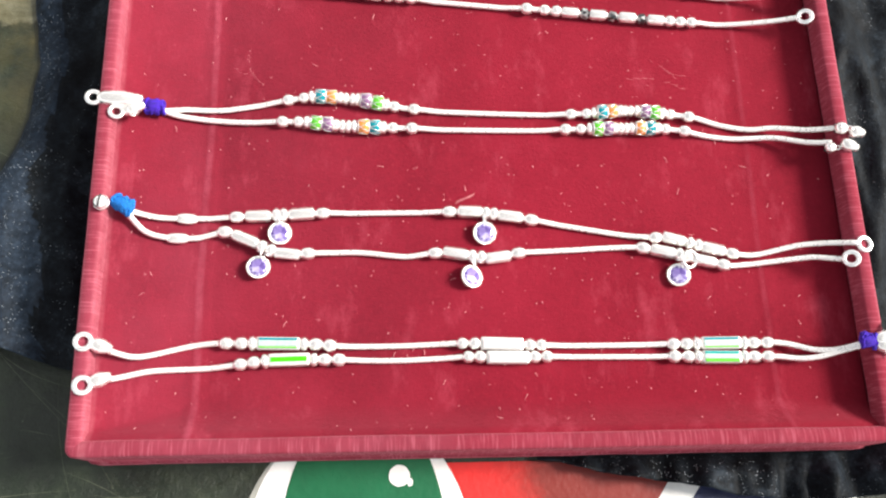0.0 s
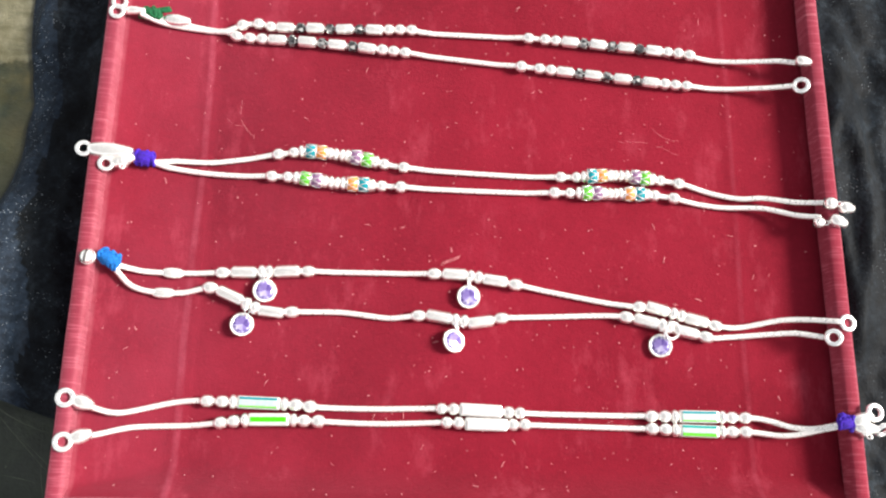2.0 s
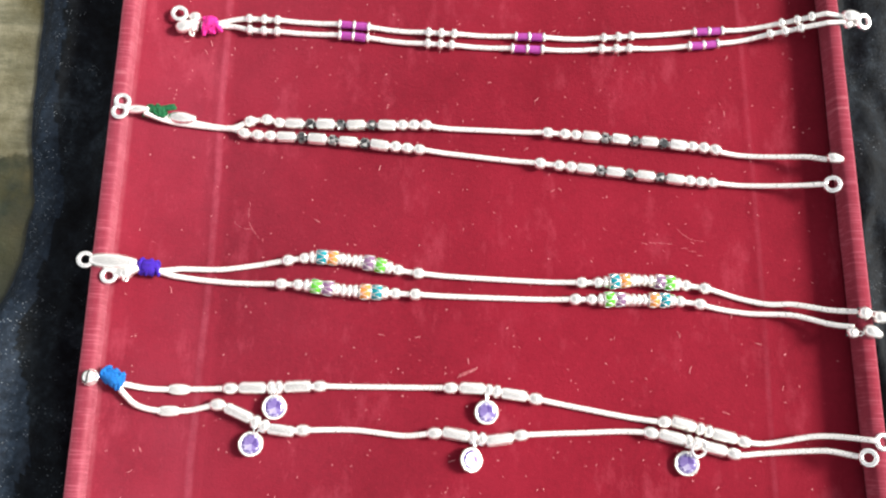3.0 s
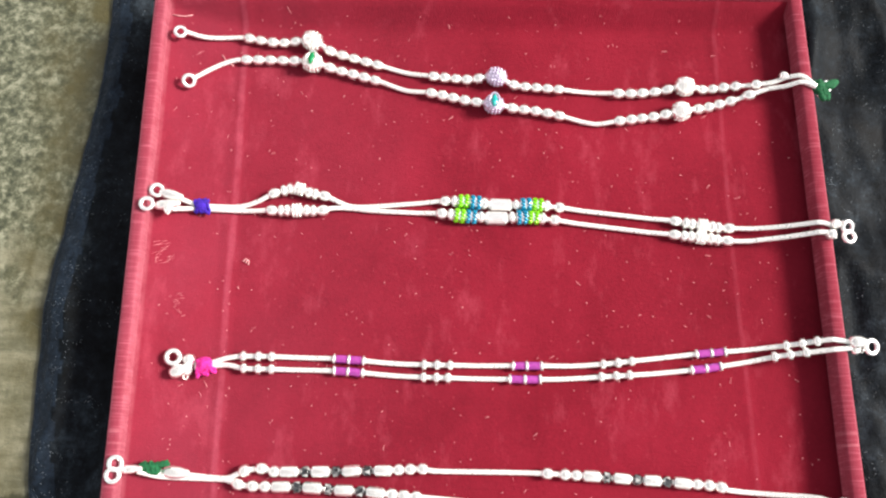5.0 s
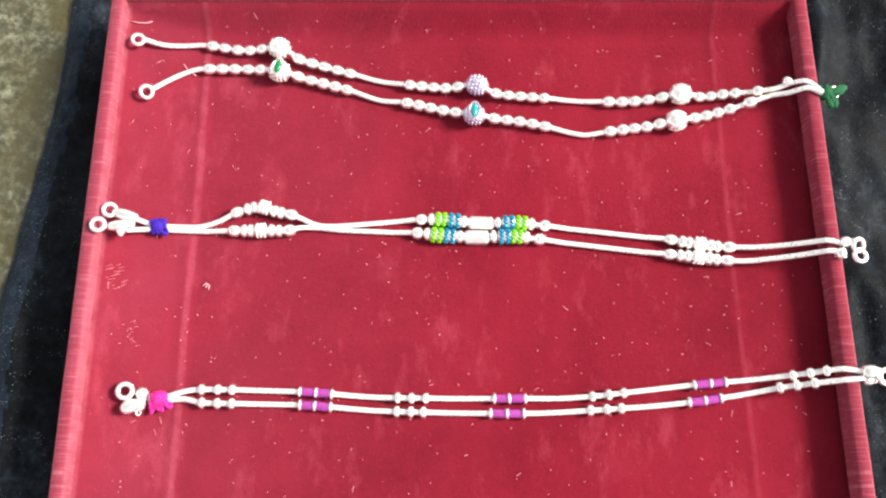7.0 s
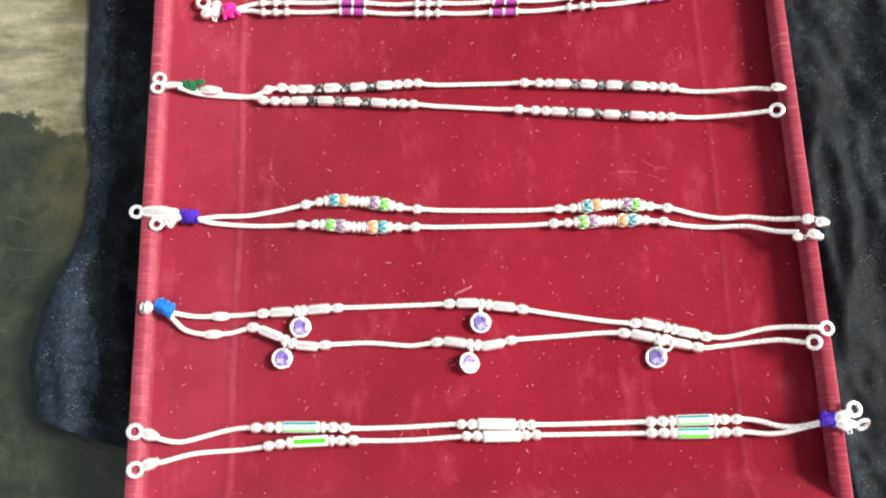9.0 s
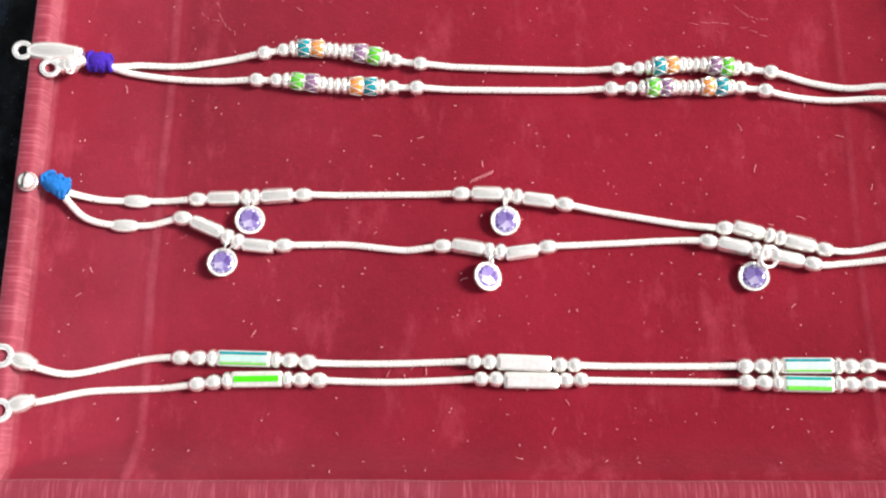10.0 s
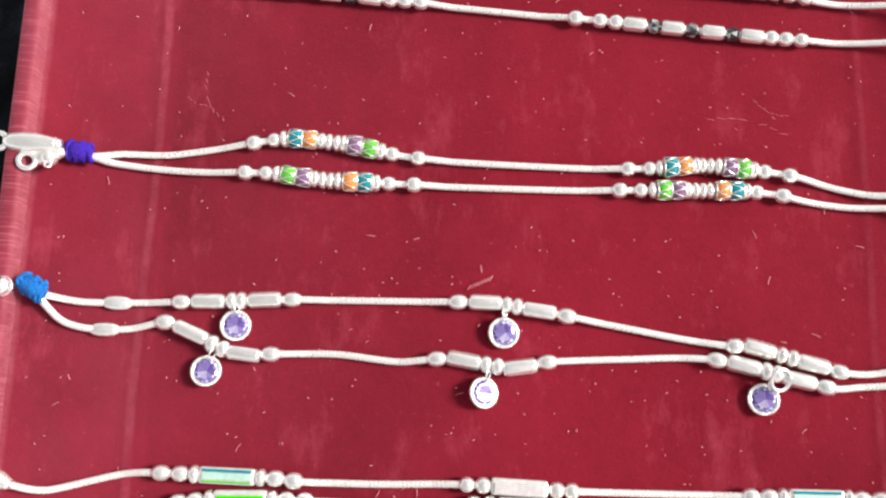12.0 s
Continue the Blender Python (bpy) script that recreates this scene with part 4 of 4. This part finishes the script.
chain(p, [(-117.9, 272.7), (-109.0, 274.0), (-85.9, 274.0), (-62.0, 274.1), (-57.1, 275.2), (-51.2, 275.4), (-42.2, 274.5), (-16.2, 273.2), (-6.3, 272.0), (7.6, 271.5), (21.5, 271.5), (96.9, 262.5), (110.4, 262.7), (126.7, 263.3), (132.5, 263.1)],
      [(-83.4, -58.7, "ossHsso"), (-17.2, 25.1, "osgbsRsbgs"), (26.5, 30.8, "o"), (72.3, 97.5, "ossHsso")])
clasp_ring(p, -123.4, 279.2, 10.0, (0, 15, 0))
clasp_ring(p, -126.0, 272.9, 12.4, (0, 8, 0))
hook(p, (-122.5, 278.6), (-113.5, 276.6), 9.4)
hook(p, (-124.0, 273.2), (-114.5, 274.4), 9.0)
bell(p, -118.9, 272.2, 9.4, (60, 20, 0), 0.9)
bell(p, 131.0, 262.3, 12.2, (40, 0, 0), 0.95)
bell(p, 133.0, 266.4, 12.6, (60, 0, 90), 0.9)
clasp_ring(p, 137.6, 265.4, 12.0, (20, 20, 0))
clasp_ring(p, 138.0, 261.8, 11.4, (0, 10, 0))
tie(p, -107.6, 275.0, 5.2, 3.0, 8, VIOLET_THREAD, "violet thread tie", ((3.4, -3.0), (-2.6, -2.4), (1.6, 2.6)), 5)

p = pair_at(214, "silver snake-chain anklets with magenta enamel tubes, pink thread")
chain(p, [(-105.6, 214.0), (-101.2, 214.3), (-94.3, 216.5), (-87.8, 217.2), (-55.0, 216.4), (-25.0, 214.4), (30.9, 214.1), (45.9, 214.9), (78.0, 218.5), (115.9, 221.6), (125.5, 222.4), (130.5, 221.9), (135.1, 220.8)],
      [(-88.9, -87.1, "i"), (-83.7, -81.8, "i"), (-78.8, -76.9, "i"), (-55.0, -43.4, "imimi"), (-22.4, -20.6, "i"), (-17.6, -15.7, "i"), (-12.9, -11.0, "i"), (10.8, 22.4, "imimi"), (43.9, 45.7, "i"), (49.3, 51.2, "i"), (54.4, 56.3, "i"), (79.3, 91.1, "imimi"), (111.0, 112.8, "i"), (116.1, 117.9, "i"), (120.8, 122.6, "i")])
chain(p, [(-105.6, 212.8), (-101.1, 213.3), (-94.1, 213.9), (-87.4, 212.6), (-54.8, 211.9), (-24.9, 209.8), (15.9, 209.0), (30.7, 209.3), (58.7, 211.0), (77.5, 212.7), (86.9, 213.9), (107.6, 217.2), (115.4, 218.0), (130.6, 219.1), (134.9, 219.8)],
      [(-88.5, -86.7, "i"), (-83.3, -81.4, "i"), (-78.5, -76.6, "i"), (-55.1, -43.6, "imimi"), (-22.5, -20.7, "i"), (-17.9, -16.0, "i"), (-13.4, -11.6, "i"), (9.6, 21.8, "imimi"), (42.8, 44.7, "i"), (48.4, 50.3, "i"), (53.5, 55.3, "i"), (76.9, 88.8, "imimi"), (106.8, 108.7, "i"), (111.9, 113.8, "i"), (117.0, 118.9, "i")])
clasp_ring(p, -112.9, 216.1, 5.6, (0, 8, 0), 1.1)
hook(p, (-113.6, 209.9), (-107.0, 212.4), 5.6, 1.2)
bell(p, -107.4, 215.2, None, (60, 30, 0), 1.05)
bell(p, -108.0, 211.6, None, (100, 30, 0), 1.0)
hook(p, (132.0, 221.2), (138.4, 221.4), 13.0, 1.25)
bell(p, 134.6, 218.6, 11.6, (70, 0, 80), 0.75)
clasp_ring(p, 140.4, 219.8, 12.0, (10, 15, 0), 1.1)
tie(p, -101.8, 213.4, 5.4, 3.5, 6, PINK_THREAD, "bright pink thread tie", ((-2.2, -4.6), (1.6, -3.8), (3.8, -1.2), (-3.0, -3.4)), 8)

p = pair_at(168, "silver anklets with barrel beads and black crystals, green thread")
chain(p, [(-122.5, 176.4), (-106.6, 174.8), (-91.5, 173.6), (-84.7, 176.1), (-78.7, 176.9), (-73.7, 175.8), (-36.5, 176.3), (-22.4, 176.9), (-17.3, 176.2), (23.2, 175.4), (83.2, 171.3), (87.2, 169.9), (101.7, 168.5), (115.6, 167.4), (122.2, 165.5)],
      [(-87.2, -82.9, "o"), (-81.1, -76.7, "o"), (-76.7, -19.6, "oBkBkBkBooo"), (20.6, 25.1, "o"), (26.9, 86.6, "ooBkBkBkBooo")])
chain(p, [(-120.9, 175.5), (-113.2, 173.9), (-91.5, 173.0), (-87.3, 171.5), (-82.3, 170.8), (-60.3, 170.2), (-23.1, 167.3), (25.0, 163.0), (76.3, 158.4), (97.9, 157.4), (121.4, 156.3)],
      [(-89.2, -84.7, "o"), (-83.9, -21.7, "ooBkBkBkBooo"), (17.7, 22.1, "o"), (24.7, 84.8, "ooBkBkBkBooo")])
clasp_ring(p, -127.5, 178.0, 12.0, (0, 6, 0))
clasp_ring(p, -128.0, 174.0, 12.2, (0, 4, 0))
hook(p, (-127.0, 176.0), (-119.0, 176.4), 9.4, 0.8)
hook(p, (-113.2, 175.6), (-103.6, 175.0), 5.0, 1.15)
clasp_ring(p, 123.2, 156.0, 10.1, (0, -25, 0), 1.1)
hook(p, (121.6, 165.8), (127.4, 165.0), 11.2, 1.0)
tie(p, -117.6, 176.7, 7.6, 2.1, 4, GREEN_THREAD, "dark green thread tie", ((6.8, 2.4), (5.0, 1.6), (3.6, -1.8), (7.4, 1.4)), 13)

p = pair_at(118, "silver anklets with four-coloured enamel beads, tied with violet thread")
chain(p, [(-117.7, 119.6), (-111.8, 119.5), (-103.8, 120.8), (-89.8, 121.4), (-63.1, 125.8), (-56.6, 126.3), (-42.7, 125.0), (-24.0, 121.6), (15.6, 119.9), (38.2, 119.8), (54.3, 121.0), (62.3, 120.4), (77.5, 118.7), (90.8, 115.3), (99.9, 113.5), (107.8, 113.3), (119.8, 110.6), (127.3, 109.6)],
      [(-70.7, -66.3, "o"), (-64.8, -28.3, "osTOssssPGso"), (-25.5, -21.1, "o"), (31.7, 36.1, "o"), (37.6, 72.6, "osTOssssPGso"), (75.4, 79.8, "o")])
chain(p, [(-115.8, 118.7), (-111.8, 119.3), (-106.5, 118.1), (-87.8, 116.7), (-63.5, 116.3), (-48.9, 114.8), (-34.3, 114.2), (15.5, 113.5), (63.6, 114.0), (74.7, 113.1), (79.4, 112.0), (92.0, 110.3), (107.4, 109.4), (119.1, 105.7), (125.0, 104.5)],
      [(-72.4, -68.0, "o"), (-66.5, -29.0, "osGPssssOTso"), (-26.2, -21.8, "o"), (29.5, 33.9, "o"), (35.4, 70.4, "osGPssssOTso"), (73.2, 77.6, "o")])
clasp_ring(p, -133.6, 121.0, 11.8, (0, 6, 0))
hook(p, (-132.2, 121.0), (-117.0, 120.4), 11.4, 1.45)
clasp_ring(p, -125.6, 115.8, 11.4, (0, 14, 0), 0.95)
hook(p, (-124.4, 116.4), (-116.6, 119.0), 10.0, 1.1)
bell(p, -120.4, 117.2, 10.2, (60, 20, 0), 1.05)
bell(p, 128.0, 109.0, 13.4, (70, 0, 80), 1.05)
bell(p, 124.4, 102.6, 11.0, (70, 0, 80), 0.9)
hook(p, (131.0, 108.2), (136.4, 107.2), 13.0, 1.15)
hook(p, (127.6, 103.8), (133.4, 101.6), 12.6, 1.15)
tie(p, -114.2, 120.2, 6.2, 3.0, -8, VIOLET_THREAD, "violet thread tie", ((2.6, -2.0), (-1.8, 2.8), (2.4, 1.4)), 17)

p = pair_at(72, "silver anklets with violet stone pendants, tied with blue thread")
chain(p, [(-121.9, 81.9), (-117.3, 80.7), (-109.1, 79.7), (-80.0, 80.8), (-53.9, 81.9), (-5.3, 82.2), (2.5, 81.6), (45.9, 74.1), (58.2, 72.4), (65.9, 72.0), (87.8, 66.2), (95.8, 65.8), (109.7, 68.1), (117.5, 68.1), (127.8, 66.7)],
      [(-104.9, -98.0, "d"), (-87.3, -52.8, "oCssCo"), (-14.0, 19.7, "oCssCo"), (58.2, 90.1, "oCssCo")])
chain(p, [(-120.1, 80.8), (-118.4, 78.3), (-114.4, 74.5), (-108.6, 72.9), (-98.6, 73.0), (-88.3, 75.1), (-83.2, 73.3), (-71.9, 68.1), (-65.7, 67.2), (-44.0, 67.8), (-26.9, 66.2), (-16.1, 67.2), (-9.9, 67.0), (2.5, 65.3), (12.5, 67.0), (30.3, 68.1), (55.7, 68.5), (85.2, 61.9), (93.1, 62.4), (113.2, 63.5), (122.5, 61.7)],
      [(-107.7, -100.7, "d"), (-91.1, -57.4, "oCssCo"), (-19.5, 14.8, "oCssCo"), (53.4, 86.7, "oCssCo")])
bell(p, -127.2, 82.2, 13.0, (180, 0, 80), 1.2)
tie(p, -121.0, 82.5, 7.0, 2.7, -30, BLUE_THREAD, "bright blue thread tie", ((3.6, 1.6), (-1.2, 3.2), (3.4, -1.0), (1.2, 3.0), (-2.4, -1.8)), 23)
for x, y, to, tilt, spin in ((-69.9, 74.7, (-69.6, 81), (4, 5), 25), (0.7, 74.4, (0.8, 81), (7, -4), 48), (-76.8, 62.6, (-74.6, 69), (-5, 4), 11), (-4.4, 58.7, (-2.6, 66), (-3, 24), 0), (67.8, 58.7, (70.4, 66), (-6, -7), 37)):
    pendant(p, x, y, to, tilt, spin)
placed("jump_ring", JUMP, pose(71.6 * MM, 63.6 * MM, 4.2 * MM, 25, 10, 20) @ Matrix.Scale(1.9, 4), p)
clasp_ring(p, 130.2, 66.4, 11.9, (0, 8, 0), 1.05)
clasp_ring(p, 124.9, 61.3, 11.7, (0, -20, 0), 1.05)

p = pair_at(32, "silver anklets with mint and green striped bars, violet thread")
chain(p, [(-122.1, 33.4), (-116.8, 32.0), (-112.6, 32.0), (-97.5, 35.8), (-89.3, 36.6), (-56.8, 35.9), (-49.3, 35.2), (-30.6, 35.1), (-7.9, 35.6), (26.5, 34.5), (96.7, 34.5), (103.8, 33.5), (110.6, 31.4), (117.4, 30.9), (124.6, 32.2)],
      [(-88.8, -49.7, "oosLsoo"), (-10.1, 20.4, "ooWoo"), (60.9, 98.0, "oosLsoo")])
chain(p, [(-121.9, 24.0), (-120.0, 24.5), (-109.0, 27.4), (-89.8, 28.6), (-67.9, 30.8), (-30.6, 30.2), (-6.1, 31.0), (7.2, 30.6), (21.5, 30.7), (63.0, 30.2), (80.4, 29.7), (97.9, 29.6), (106.6, 28.6), (111.9, 28.9), (119.1, 30.5), (124.5, 31.6)],
      [(-83.8, -46.9, "oosMsoo"), (-8.4, 22.1, "ooWoo"), (61.1, 97.6, "oosNsoo")])
clasp_ring(p, -129.0, 35.8, 12.0, (0, 4, 0), 1.1)
clasp_ring(p, -128.0, 22.0, 12.0, (0, 12, 0), 1.1)
hook(p, (-127.0, 35.6), (-120.4, 33.4), 10.6, 1.25)
hook(p, (-126.4, 23.0), (-119.8, 25.0), 10.6, 1.25)
tie(p, 125.8, 32.8, 5.4, 2.4, 10, VIOLET_THREAD, "violet thread tie", ((-2.6, 2.2), (1.2, -3.2), (-1.6, 2.8), (2.0, -2.4)), 29, 12.4)
hook(p, (127.6, 32.6), (134.6, 35.2), 13.0, 1.2)
hook(p, (128.0, 31.4), (136.4, 30.6), 12.6, 1.2)
bell(p, 131.6, 30.2, 12.4, (70, 0, 30), 0.95)
clasp_ring(p, 135.6, 36.2, 13.0, (0, 10, 0), 1.1)
clasp_ring(p, 138.2, 30.6, 12.2, (50, 20, 0), 1.05)

# ---- lint and dust on the velvet ----


def lint():
    rnd = random.Random(41)
    bm = bmesh.new()

    def fibre(x, y, length, angle, width, bend=0.0):
        pts = []
        for k in range(4):
            t = k / 3 - 0.5
            a = x + length * t * math.cos(angle) - bend * t * t * math.sin(angle)
            b = y + length * t * math.sin(angle) + bend * t * t * math.cos(angle)
            pts.append((a * MM, b * MM, (bed(a, b) + 0.35) * MM))
        tube(bm, pts, width * MM, 4)

    for _ in range(850):
        x, y = rnd.uniform(-123, 123), rnd.uniform(7, 360)
        small = rnd.random() < 0.90
        fibre(x, y, rnd.uniform(0.3, 0.7) if small else rnd.uniform(0.9, 2.6), rnd.uniform(0, math.pi), rnd.uniform(0.05, 0.12) if small else rnd.uniform(0.05, 0.08), rnd.uniform(-0.8, 0.8))
    for k in range(7):
        fibre(-8.5 + 0.95 * k, 86.4 + 0.42 * k, 1.7, 1.0, 0.08)
    fibre(-5.4, 91.5, 1.9, 1.75, 0.09)
    for k in range(3):
        fibre(-90.5 + k * 0.8, 254.5 - k * 0.5, 1.8, 0.7 + k * 0.4, 0.2)
    fibre(-121.5, 357.0, 7.5, 0.15, 0.22, 2.6)
    fibre(-103.0, 338.5, 6.5, -0.75, 0.2, 2.2)
    # chalky rub marks and long scratches in the pile
    for cx, cy, n, length in ((-114.0, 236.5, 15, 2.0), (-120.5, 256.5, 20, 2.6)):
        for k in range(n):
            fibre(cx + rnd.uniform(-3.2, 3.2), cy + (k / n - 0.5) * 9, length * rnd.uniform(0.3, 1.0), 0.35 + rnd.uniform(-0.1, 0.1), 0.04)
    for x, y, length, angle, bend in ((-82.6, 138.0, 16, -1.2, 3.0), (-86.0, 137.0, 7, -0.5, 1.0), (66.0, 135.0, 26, -0.14, -3.0), (73.0, 137.5, 12, -0.5, 2.0)):
        for k in range(9):
            if rnd.random() < 0.75:
                t = (k - 4) / 9
                fibre(x + length * t * math.cos(angle) - bend * t * t * math.sin(angle) * 4, y + length * t * math.sin(angle) + bend * t * t * math.cos(angle) * 4, length / 11, angle + rnd.uniform(-0.2, 0.2), 0.034)
    tagged(new("lint", mesh_of("lint", bm, LINT)), "pale pink lint and dust specks scattered on the velvet", "lint", kind="stuff")


lint()
